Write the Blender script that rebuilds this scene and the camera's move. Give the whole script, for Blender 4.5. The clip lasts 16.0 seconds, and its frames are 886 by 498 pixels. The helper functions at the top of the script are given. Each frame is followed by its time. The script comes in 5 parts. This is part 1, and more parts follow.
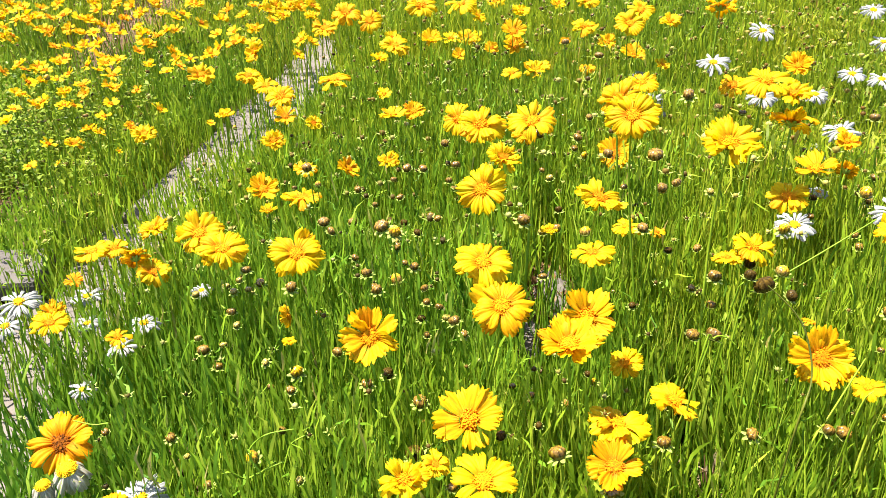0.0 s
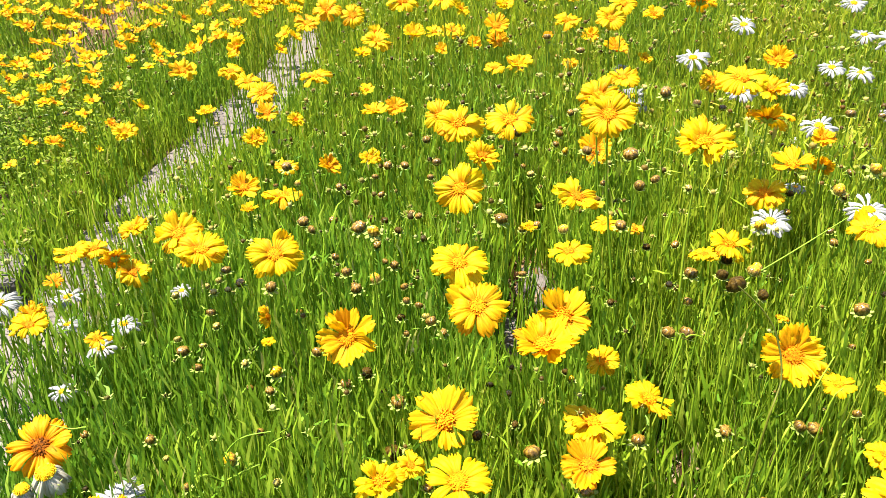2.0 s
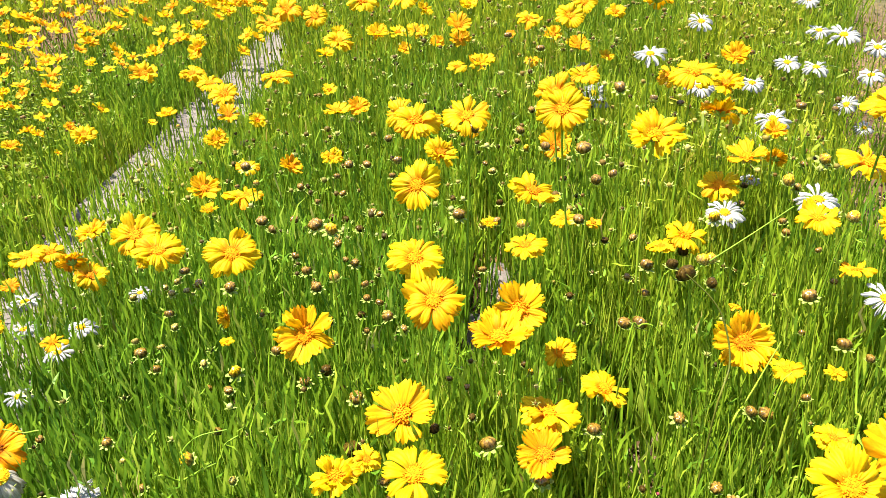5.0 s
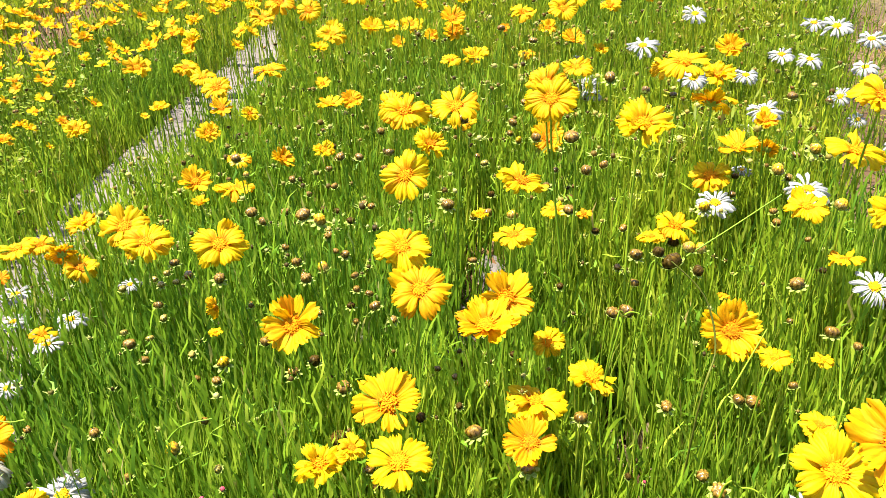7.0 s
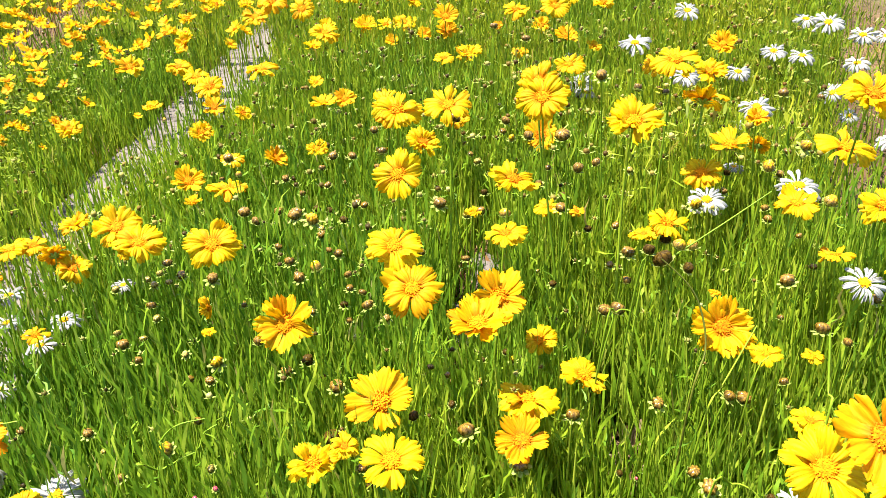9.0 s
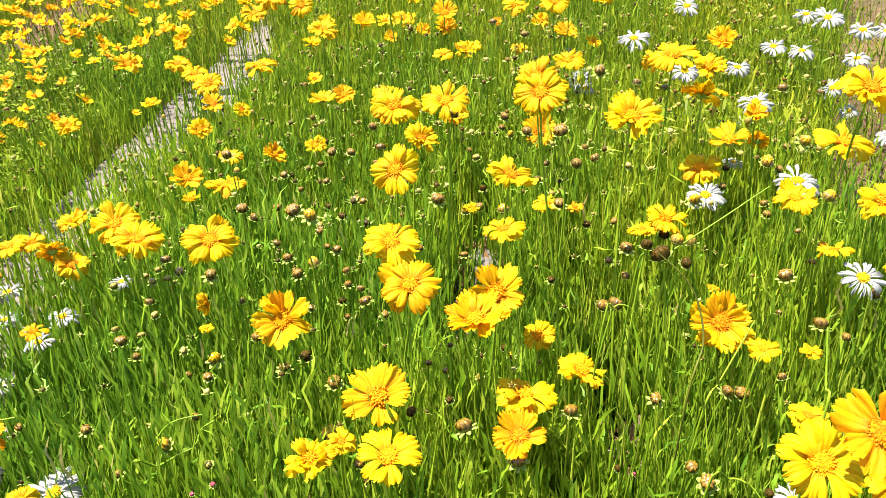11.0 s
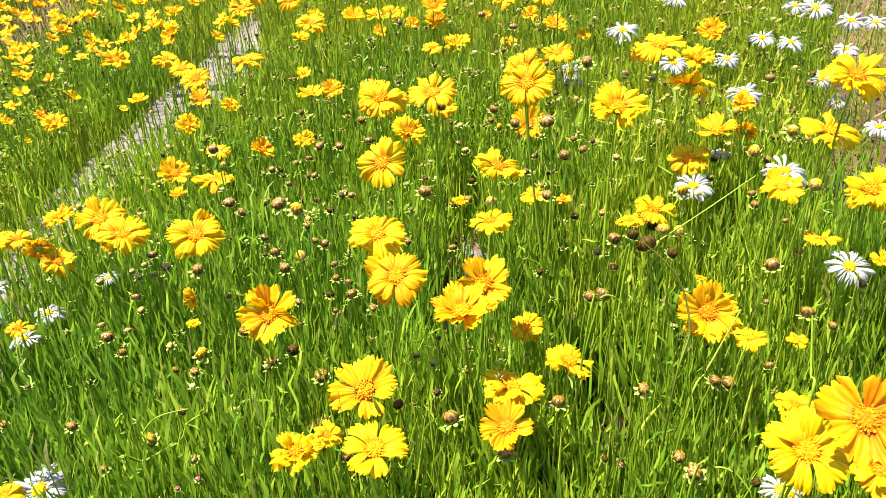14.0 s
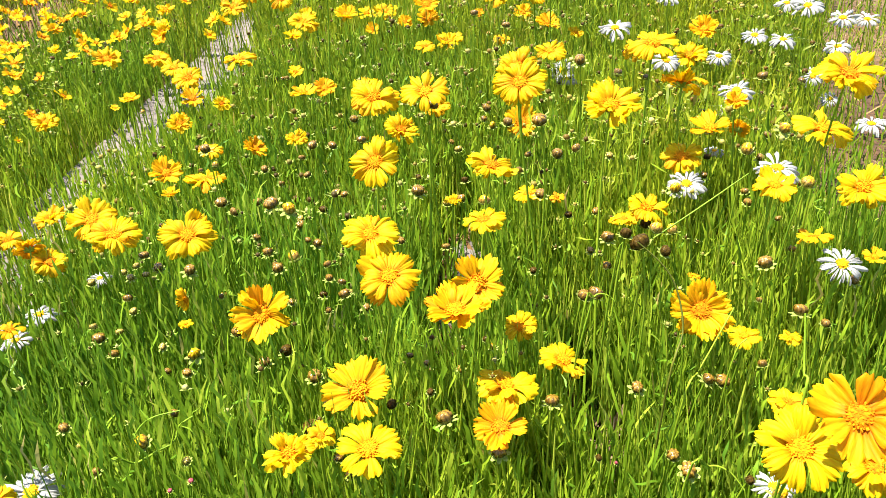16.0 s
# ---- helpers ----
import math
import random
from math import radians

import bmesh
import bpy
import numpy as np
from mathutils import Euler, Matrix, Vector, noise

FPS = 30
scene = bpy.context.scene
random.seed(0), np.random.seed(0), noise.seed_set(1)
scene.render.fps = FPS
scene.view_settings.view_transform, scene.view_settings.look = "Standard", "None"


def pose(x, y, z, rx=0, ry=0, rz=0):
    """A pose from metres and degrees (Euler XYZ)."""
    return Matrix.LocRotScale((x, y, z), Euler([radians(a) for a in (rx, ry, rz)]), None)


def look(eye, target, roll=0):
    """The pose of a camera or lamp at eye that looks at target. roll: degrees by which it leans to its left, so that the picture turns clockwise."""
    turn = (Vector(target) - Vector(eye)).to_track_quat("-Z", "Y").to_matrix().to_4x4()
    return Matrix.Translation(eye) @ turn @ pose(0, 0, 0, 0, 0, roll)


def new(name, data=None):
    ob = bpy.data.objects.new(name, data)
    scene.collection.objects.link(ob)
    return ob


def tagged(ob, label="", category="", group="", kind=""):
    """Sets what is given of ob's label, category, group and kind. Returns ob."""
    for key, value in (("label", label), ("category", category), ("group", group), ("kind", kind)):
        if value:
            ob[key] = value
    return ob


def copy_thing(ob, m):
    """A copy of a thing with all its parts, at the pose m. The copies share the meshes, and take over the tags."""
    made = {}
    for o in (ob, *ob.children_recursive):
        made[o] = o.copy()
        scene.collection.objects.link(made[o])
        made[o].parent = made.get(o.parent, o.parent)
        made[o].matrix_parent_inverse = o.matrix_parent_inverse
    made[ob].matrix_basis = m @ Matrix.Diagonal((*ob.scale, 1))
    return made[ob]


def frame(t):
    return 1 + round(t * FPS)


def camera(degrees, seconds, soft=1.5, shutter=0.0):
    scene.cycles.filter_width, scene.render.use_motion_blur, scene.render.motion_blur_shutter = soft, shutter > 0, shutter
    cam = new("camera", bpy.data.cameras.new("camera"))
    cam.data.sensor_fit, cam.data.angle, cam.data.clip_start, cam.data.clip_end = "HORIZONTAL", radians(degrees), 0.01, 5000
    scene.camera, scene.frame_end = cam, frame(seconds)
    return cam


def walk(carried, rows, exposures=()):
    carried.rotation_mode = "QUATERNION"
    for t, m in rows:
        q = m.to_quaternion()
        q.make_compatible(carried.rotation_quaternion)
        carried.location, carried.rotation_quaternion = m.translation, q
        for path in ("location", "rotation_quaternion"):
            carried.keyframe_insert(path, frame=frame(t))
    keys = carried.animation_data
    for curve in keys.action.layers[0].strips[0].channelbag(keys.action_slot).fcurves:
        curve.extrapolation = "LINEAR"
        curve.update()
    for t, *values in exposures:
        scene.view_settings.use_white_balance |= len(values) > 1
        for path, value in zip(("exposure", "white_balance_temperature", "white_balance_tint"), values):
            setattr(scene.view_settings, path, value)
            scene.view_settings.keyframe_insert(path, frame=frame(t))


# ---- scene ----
cam = camera(60.0, 16.0, soft=0.5)
PATH = [
    (0, (0.064, 0.06, 0.631), (0.012, 1.793, -0.365), 0.2),
    (0.5, (0.065, 0.061, 0.633), (0.012, 1.79, -0.371), 0.3),
    (1, (0.062, 0.058, 0.631), (0.02, 1.788, -0.372), 0.4),
    (1.5, (0.067, 0.06, 0.633), (0.039, 1.791, -0.368), 0.4),
    (2, (0.076, 0.062, 0.641), (0.049, 1.783, -0.378), 0.2),
    (2.5, (0.079, 0.058, 0.632), (0.054, 1.783, -0.379), 0.3),
    (3, (0.08, 0.062, 0.633), (0.059, 1.784, -0.384), 0.3),
    (3.5, (0.083, 0.057, 0.636), (0.083, 1.781, -0.379), 0.3),
    (4, (0.09, 0.058, 0.638), (0.105, 1.781, -0.378), 0.2),
    (6.3, (0.097, 0.053, 0.634), (0.146, 1.777, -0.378), 0.3),
    (6.5, (0.104, 0.055, 0.632), (0.142, 1.779, -0.382), 0.1),
    (7, (0.105, 0.053, 0.631), (0.14, 1.773, -0.389), -0.0),
    (7.5, (0.103, 0.051, 0.633), (0.135, 1.768, -0.392), -0.0),
    (8, (0.104, 0.05, 0.633), (0.137, 1.767, -0.392), -0.1),
    (8.5, (0.107, 0.052, 0.637), (0.152, 1.768, -0.389), -0.2),
    (9, (0.109, 0.052, 0.633), (0.153, 1.768, -0.393), -0.2),
    (11.5, (0.112, 0.052, 0.63), (0.152, 1.762, -0.405), -0.4),
    (12, (0.109, 0.049, 0.628), (0.145, 1.757, -0.412), -0.4),
    (12.5, (0.109, 0.05, 0.628), (0.14, 1.755, -0.417), -0.4),
    (13, (0.111, 0.051, 0.63), (0.159, 1.758, -0.411), -0.5),
    (13.5, (0.115, 0.053, 0.631), (0.178, 1.762, -0.407), -0.4),
    (14, (0.119, 0.052, 0.627), (0.174, 1.759, -0.414), -0.6),
    (14.5, (0.118, 0.051, 0.626), (0.166, 1.754, -0.421), -0.7),
    (15, (0.113, 0.049, 0.627), (0.164, 1.752, -0.421), -0.5),
    (15.5, (0.116, 0.054, 0.633), (0.182, 1.754, -0.419), -0.5),
    (16, (0.12, 0.054, 0.627), (0.19, 1.757, -0.418), -0.6),
]
walk(cam, [(t, look(e, g, r)) for t, e, g, r in PATH])

# ---- light ----
SUN = Vector((-0.36, 0.08, 0.92)).normalized()
world = bpy.data.worlds.new("sky")
scene.world = world
world.use_nodes = True
wn = world.node_tree.nodes
sky = wn.new("ShaderNodeTexSky")
sky.sky_type = "NISHITA"
sky.sun_disc = False
sky.sun_elevation = math.asin(SUN.z)
sky.sun_rotation = math.atan2(SUN.x, SUN.y)
wn["Background"].inputs["Strength"].default_value = 0.088
world.node_tree.links.new(sky.outputs[0], wn["Background"].inputs["Color"])
sun_data = bpy.data.lights.new("sun", "SUN")
sun_data.energy = 5.0
sun_data.angle = radians(0.5)
sun_data.color = (1.0, 0.95, 0.86)
sun = new("sun", sun_data)
sun.matrix_world = look(SUN * 20, (0, 0, 0))
scene.view_settings.exposure = 2.05


# ---- materials ----
def material(name, rough=0.6, through_light=0.0):
    """A node material and its handles: nodes, link function, principled node; through_light mixes in light passing through thin tissue."""
    m = bpy.data.materials.new(name)
    m.use_nodes = True
    nt = m.node_tree
    p = nt.nodes["Principled BSDF"]
    p.inputs["Roughness"].default_value = rough
    trans = None
    if through_light:
        trans = nt.nodes.new("ShaderNodeBsdfTranslucent")
        mix = nt.nodes.new("ShaderNodeMixShader")
        mix.inputs[0].default_value = through_light
        nt.links.new(p.outputs[0], mix.inputs[1])
        nt.links.new(trans.outputs[0], mix.inputs[2])
        nt.links.new(mix.outputs[0], nt.nodes["Material Output"].inputs[0])
    return m, nt, p, trans


def ramp(nt, source, stops):
    r = nt.nodes.new("ShaderNodeValToRGB")
    e = r.color_ramp.elements
    while len(e) < len(stops):
        e.new(0.5)
    for el, (at, col) in zip(e, stops):
        el.position = at
        el.color = (*col, 1)
    nt.links.new(source, r.inputs[0])
    return r.outputs[0]


def noise_node(nt, scale, detail=3.0, vector=None, kind="Object"):
    n = nt.nodes.new("ShaderNodeTexNoise")
    n.inputs["Scale"].default_value = scale
    n.inputs["Detail"].default_value = detail
    if vector is None:
        vector = nt.nodes.new("ShaderNodeTexCoord").outputs[kind]
    nt.links.new(vector, n.inputs["Vector"])
    return n.outputs["Fac"]


def stretched(nt, scale, kind="Object"):
    c = nt.nodes.new("ShaderNodeTexCoord")
    mp = nt.nodes.new("ShaderNodeMapping")
    mp.inputs["Scale"].default_value = scale
    nt.links.new(c.outputs[kind], mp.inputs[0])
    return mp.outputs[0]


def blend(nt, a, b, fac, how="MIX"):
    m = nt.nodes.new("ShaderNodeMix")
    m.data_type = "RGBA"
    m.blend_type = how
    for value, sock in ((fac, m.inputs[0]), (a, m.inputs[6]), (b, m.inputs[7])):
        if isinstance(value, (int, float)):
            sock.default_value = value
        elif isinstance(value, tuple):
            sock.default_value = (*value, 1)
        else:
            nt.links.new(value, sock)
    return m.outputs[2]


def bump(nt, p, height, strength, distance):
    b = nt.nodes.new("ShaderNodeBump")
    b.inputs["Strength"].default_value = strength
    b.inputs["Distance"].default_value = distance
    nt.links.new(height, b.inputs["Height"])
    nt.links.new(b.outputs[0], p.inputs["Normal"])


def paint(nt, p, trans, colour):
    nt.links.new(colour, p.inputs["Base Color"])
    if trans:
        nt.links.new(colour, trans.inputs["Color"])


def petal_material(name, base, tip, deep, single=True):
    """Petal tissue with veins that also carry painted fold shading; single: one petal a mesh, darker towards its foot.
    """
    m, nt, p, tr = material(name, 0.6, 0.40)
    p.inputs["Specular IOR Level"].default_value = 0.12
    info = nt.nodes.new("ShaderNodeObjectInfo")
    each = ramp(nt, info.outputs["Random"], [(0.0, (1.0, 0.70, 0.8)), (0.10, (1, 0.87, 1)), (0.28, (1, 1, 1)), (1.0, (1, 1.04, 1))])
    if single:
        along = nt.nodes.new("ShaderNodeSeparateXYZ")
        c = nt.nodes.new("ShaderNodeTexCoord")
        nt.links.new(c.outputs["Object"], along.inputs[0])
        body = ramp(nt, along.outputs[1], [(0.02, deep), (0.34, base), (0.85, tip)])
        veins = noise_node(nt, 1.0, 2.0, stretched(nt, (15, 1.3, 4)))
        # Orange lines: veins, deepened to put the shade between folds into the colour.
        vein_fold_tone = ramp(nt, veins, [(0.36, (0.80, 0.55, 0.4)), (0.56, (1, 1, 1))])
        col = blend(nt, body, vein_fold_tone, 0.55, "MULTIPLY")
        bump(nt, p, veins, 0.35, 0.002)
    else:
        geo = nt.nodes.new("ShaderNodeNewGeometry")
        col = ramp(nt, geo.outputs["Random Per Island"], [(0.0, deep), (0.14, base), (0.7, tip)])
    paint(nt, p, tr, blend(nt, col, each, 1.0, "MULTIPLY"))
    return m


HUES = {
    "yellow": ((0.58, 0.372, 0.0012), (0.59, 0.405, 0.0012), (0.57, 0.205, 0.001)),
    "golden": ((0.60, 0.315, 0.0012), (0.61, 0.35, 0.0012), (0.58, 0.18, 0.001)),
    "orange": ((0.62, 0.255, 0.001), (0.63, 0.30, 0.001), (0.54, 0.14, 0.001)),
}
TONES = {k: petal_material(k + "_petal", *v) for k, v in HUES.items()}
FAR_TONES = {k: petal_material(k + "_small_petals", *v, single=False) for k, v in HUES.items()}


def daisy_petal_material(name, dark, light):
    m, nt, p, tr = material(name, 0.6, 0.3)
    v = noise_node(nt, 1.0, 2.0, stretched(nt, (20, 1.5, 4)))
    paint(nt, p, tr, ramp(nt, v, [(0.3, dark), (0.6, light)]))
    return m


WHITE = daisy_petal_material("white_petal", (0.26, 0.255, 0.24), (0.345, 0.34, 0.32))
CREAM = daisy_petal_material("limp_cream_petal", (0.34, 0.28, 0.18), (0.46, 0.42, 0.33))


def mottled(name, dark, light, scale, rough=0.6, through_light=0.0, kind="Object", bumpy=0.0, specular=0.5):
    m, nt, p, tr = material(name, rough, through_light)
    n = noise_node(nt, scale, 4.0, kind=kind)
    paint(nt, p, tr, ramp(nt, n, [(0.32, dark), (0.68, light)]))
    p.inputs["Specular IOR Level"].default_value = specular
    if bumpy:
        bump(nt, p, n, bumpy, 0.004)
    return m


DISC = mottled("orange_florets", (0.54, 0.155, 0.001), (0.60, 0.255, 0.001), 3, 0.8, 0.2, specular=0.1)
# Darker copy of the orange florets, with the disc's shadow put into its colour.
DISC_SHADED = mottled("shaded_rusty_florets", (0.42, 0.10, 0.001), (0.56, 0.21, 0.001), 3, 0.8, 0.2, specular=0.1)
DISC_BROWN = mottled("brown_florets", (0.05, 0.014, 0.002), (0.26, 0.075, 0.002), 3, 0.8, 0.1, specular=0.1)
DAISY_DISC = mottled("yellow_florets", (0.54, 0.26, 0.003), (0.68, 0.40, 0.006), 9, 0.8, 0.15, specular=0.1)
CALYX = mottled("green_calyx", (0.13, 0.23, 0.01), (0.26, 0.36, 0.04), 6, 0.6, 0.25)

BRACT = mottled("pale_green_bracts", (0.15, 0.21, 0.025), (0.36, 0.40, 0.10), 4, 0.7, 0.25, specular=0.15)


def stem_material(name="green_stem", low=(0.13, 0.225, 0.008), high=(0.25, 0.345, 0.02)):
    m, nt, p, tr = material(name, 0.5, 0.15)
    p.inputs["Specular IOR Level"].default_value = 0.2
    n = noise_node(nt, 14, 2)
    info = nt.nodes.new("ShaderNodeObjectInfo")
    col = ramp(nt, n, [(0.3, low), (0.7, high)])
    each = ramp(nt, info.outputs["Random"], [(0.0, (0.75, 0.85, 0.7)), (1.0, (1.15, 1.05, 1.0))])
    paint(nt, p, tr, blend(nt, col, each, 1.0, "MULTIPLY"))
    return m


STEM = stem_material()
# Darkened copy of the green stem, for one seen from its unlit side.
SHADED_STEM = stem_material("shaded_olive_stem", (0.06, 0.075, 0.008), (0.13, 0.14, 0.015))


def bud_material(name, crown, side, foot):
    m, nt, p, tr = material(name, 0.2)
    p.inputs["Specular IOR Level"].default_value = 0.06 if "dark" in name else 0.45
    sep = nt.nodes.new("ShaderNodeSeparateXYZ")
    c = nt.nodes.new("ShaderNodeTexCoord")
    nt.links.new(c.outputs["Object"], sep.inputs[0])

    def calc(op, x, y):
        n = nt.nodes.new("ShaderNodeMath")
        n.operation = op
        for sock, v in zip(n.inputs, (x, y)):
            if isinstance(v, (int, float)):
                sock.default_value = v
            else:
                nt.links.new(v, sock)
        return n.outputs[0]

    # Bud hues by height, with lit tops and shaded sides put into the colour.
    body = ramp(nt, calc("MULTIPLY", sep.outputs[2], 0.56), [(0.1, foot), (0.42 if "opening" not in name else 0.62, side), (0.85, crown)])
    turn = calc("FRACT", calc("MULTIPLY", calc("ARCTAN2", sep.outputs[1], sep.outputs[0]), 8 / (2 * math.pi)), 0)
    seam = ramp(nt, turn, [(0.0, (0.3, 0.26, 0.2)), (0.15, (0.8, 0.78, 0.72)), (0.5, (1.15, 1.15, 1.1)), (0.85, (0.8, 0.78, 0.72)), (1.0, (0.3, 0.26, 0.2))])
    n = noise_node(nt, 1.0, 3, stretched(nt, (3.2, 3.2, 1.8)))
    tone = ramp(nt, n, [(0.34, (0.5, 0.45, 0.4)), (0.52, (1.0, 1.0, 1.0)), (0.68, (1.35, 1.3, 1.15))])
    paint(nt, p, tr, blend(nt, blend(nt, body, seam, 1.0, "MULTIPLY"), tone, 0.9, "MULTIPLY"))
    bump(nt, p, n, 0.25, 0.02)
    return m


# Crown, side, foot: own hues, light and shade of the round head added.
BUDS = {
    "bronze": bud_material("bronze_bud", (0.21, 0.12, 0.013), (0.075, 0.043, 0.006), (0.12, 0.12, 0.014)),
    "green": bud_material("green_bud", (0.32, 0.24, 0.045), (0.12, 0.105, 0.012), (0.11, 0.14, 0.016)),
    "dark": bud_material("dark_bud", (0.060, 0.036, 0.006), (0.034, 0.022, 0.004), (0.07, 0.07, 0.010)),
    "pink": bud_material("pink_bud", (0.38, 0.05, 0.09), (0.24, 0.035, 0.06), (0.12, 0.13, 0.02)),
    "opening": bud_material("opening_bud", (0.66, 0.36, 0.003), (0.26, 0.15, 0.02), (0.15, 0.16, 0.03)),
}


def blade_material(name, stops, streak=0.5, through_light=0.40, rough=0.42):
    """Leaf tissue whose hue changes from leaf to leaf, with light coming through."""
    m, nt, p, tr = material(name, rough, through_light)
    geo = nt.nodes.new("ShaderNodeNewGeometry")
    col = ramp(nt, geo.outputs["Random Per Island"], stops)
    n = noise_node(nt, 7, 3)
    patch = ramp(nt, n, [(0.3, (0.72, 0.80, 0.7)), (0.7, (1.0, 1.0, 1.0))])
    p.inputs["Specular IOR Level"].default_value = 0.09
    wide = ramp(nt, noise_node(nt, 2.6, 2), [(0.35, (0.72, 0.88, 1.0)), (0.65, (1.12, 1.05, 0.9))])
    stand = nt.nodes.new("ShaderNodeVectorMath")
    stand.operation = "DOT_PRODUCT"
    stand.inputs[1].default_value = (0.35, 0.5, 0)
    c = nt.nodes.new("ShaderNodeTexCoord")
    nt.links.new(c.outputs["Object"], stand.inputs[0])
    plants = ramp(nt, stand.outputs["Value"], [(0.14, (0.80, 0.86, 1.1)), (0.36, (1.09, 1.01, 1.1)), (0.60, (1.17, 1.01, 1.0)), (0.9, (1.21, 0.96, 0.92))])
    col = blend(nt, col, plants, 1.0, "MULTIPLY")
    paint(nt, p, tr, blend(nt, blend(nt, col, patch, streak, "MULTIPLY"), wide, 1.0, "MULTIPLY"))
    return m


GRASS = blade_material("grass_blades", [(0.0, (0.079, 0.170, 0.015)), (0.25, (0.163, 0.292, 0.016)), (0.75, (0.275, 0.407, 0.022)), (0.97, (0.373, 0.473, 0.042)), (1.0, (0.441, 0.357, 0.110))])
STALKS = blade_material("thin_stems", [(0.0, (0.168, 0.289, 0.013)), (0.6, (0.289, 0.415, 0.022)), (1.0, (0.399, 0.488, 0.050))], 0.4, 0.3)
LEAF = blade_material("broad_leaves", [(0.0, (0.071, 0.168, 0.011)), (0.5, (0.149, 0.275, 0.015)), (1.0, (0.263, 0.383, 0.031))], 0.5, 0.36)
LIGHT_LEAF = blade_material("light_lance_leaves", [(0.0, (0.110, 0.215, 0.011)), (0.5, (0.221, 0.352, 0.017)), (1.0, (0.347, 0.457, 0.042))])
OLIVE = blade_material("olive_leaves", [(0.0, (0.06, 0.10, 0.010)), (0.45, (0.14, 0.215, 0.014)), (0.9, (0.23, 0.31, 0.03)), (1.0, (0.26, 0.23, 0.05))], 0.5, 0.4)
DRY = blade_material("dry_litter", [(0.0, (0.07, 0.032, 0.012)), (0.5, (0.15, 0.085, 0.034)), (1.0, (0.34, 0.25, 0.13))], 0.5, 0.1, 0.8)


def soil_material():
    m, nt, p, _ = material("soil", 0.95)
    big = noise_node(nt, 2.2, 5)
    fine = noise_node(nt, 60, 6)
    a = ramp(nt, big, [(0.35, (0.060, 0.027, 0.007)), (0.65, (0.130, 0.076, 0.031))])
    b = ramp(nt, fine, [(0.3, (0.45, 0.45, 0.45)), (0.7, (1.15, 1.1, 1.05))])
    far = nt.nodes.new("ShaderNodeVectorMath")
    far.operation = "LENGTH"
    c = nt.nodes.new("ShaderNodeTexCoord")
    centre = nt.nodes.new("ShaderNodeVectorMath")
    centre.operation = "SUBTRACT"
    centre.inputs[1].default_value = (0.1, 1.6, 0)
    nt.links.new(c.outputs["Object"], centre.inputs[0])
    nt.links.new(centre.outputs[0], far.inputs[0])
    far_map = nt.nodes.new("ShaderNodeMapRange")
    far_map.inputs["From Min"].default_value = 1.8
    far_map.inputs["From Max"].default_value = 2.8
    nt.links.new(far.outputs["Value"], far_map.inputs["Value"])
    turf = ramp(nt, big, [(0.35, (0.05, 0.085, 0.012)), (0.65, (0.10, 0.13, 0.025))])
    nt.links.new(blend(nt, blend(nt, a, turf, far_map.outputs[0]), b, 0.85, "MULTIPLY"), p.inputs["Base Color"])
    bump(nt, p, fine, 0.9, 0.01)
    return m


SOIL = soil_material()


def stone_material(name="pale_paving_stone", tone=1.0):
    m, nt, p, _ = material(name, 0.85)
    big = noise_node(nt, 9, 4)
    fine = noise_node(nt, 180, 4)
    info = nt.nodes.new("ShaderNodeObjectInfo")
    a = ramp(nt, big, [(0.3, (0.110, 0.090, 0.075)), (0.7, (0.165, 0.140, 0.121))])
    b = ramp(nt, fine, [(0.3, (0.74, 0.74, 0.74)), (0.7, (1, 1, 1))])
    each = ramp(nt, info.outputs["Random"], [(0.0, (0.85 * tone, 0.84 * tone, 0.84 * tone)), (1.0, (tone, 0.98 * tone, 0.97 * tone))])
    nt.links.new(blend(nt, blend(nt, a, b, 0.7, "MULTIPLY"), each, 1.0, "MULTIPLY"), p.inputs["Base Color"])
    bump(nt, p, fine, 0.4, 0.003)
    return m


STONE = stone_material()
SLAB = stone_material("pinkish_slab_stone", 0.62)


SLANT, SIDE = 0.12, -0.05  # the plants grow a little towards the open side of the bed


# ---- mesh helpers ----
def mesh_from(name, verts, faces, mat, smooth=True):
    me = bpy.data.meshes.new(name)
    me.from_pydata(verts, [], faces)
    me.materials.append(mat)
    if smooth:
        me.polygons.foreach_set("use_smooth", [True] * len(me.polygons))
    me.update()
    return me


def put(name, me, parent, local=None, label=""):
    """Links a mesh as one part under its thing."""
    ob = new(name, me)
    ob.parent = parent
    if local is not None:
        ob.matrix_basis = local
    if label:
        ob["label"] = label
    return ob


def grid_faces(rows, cols, wrap=False):
    f = []
    for i in range(rows - 1):
        for j in range(cols if wrap else cols - 1):
            k = (j + 1) % cols
            f.append((i * cols + j, i * cols + k, (i + 1) * cols + k, (i + 1) * cols + j))
    return f


def tube(name, points, radii, mat, sides=6):
    """A round stalk along a line of points."""
    verts = []
    for i, p in enumerate(points):
        a, b = points[max(i - 1, 0)], points[min(i + 1, len(points) - 1)]
        d = (b - a).normalized()
        u = d.orthogonal().normalized() if abs(d.z) < 0.5 else Vector((d.z, 0, -d.x)).normalized()
        v = d.cross(u)
        for k in range(sides):
            w = 2 * math.pi * k / sides
            verts.append(p + (u * math.cos(w) + v * math.sin(w)) * radii[i])
    return mesh_from(name, verts, grid_faces(len(points), sides, True), mat)


def bezier(p0, p1, p2, p3, n):
    out = []
    for i in range(n + 1):
        t = i / n
        s = 1 - t
        out.append(p0 * s ** 3 + p1 * 3 * s * s * t + p2 * 3 * s * t * t + p3 * t ** 3)
    return out


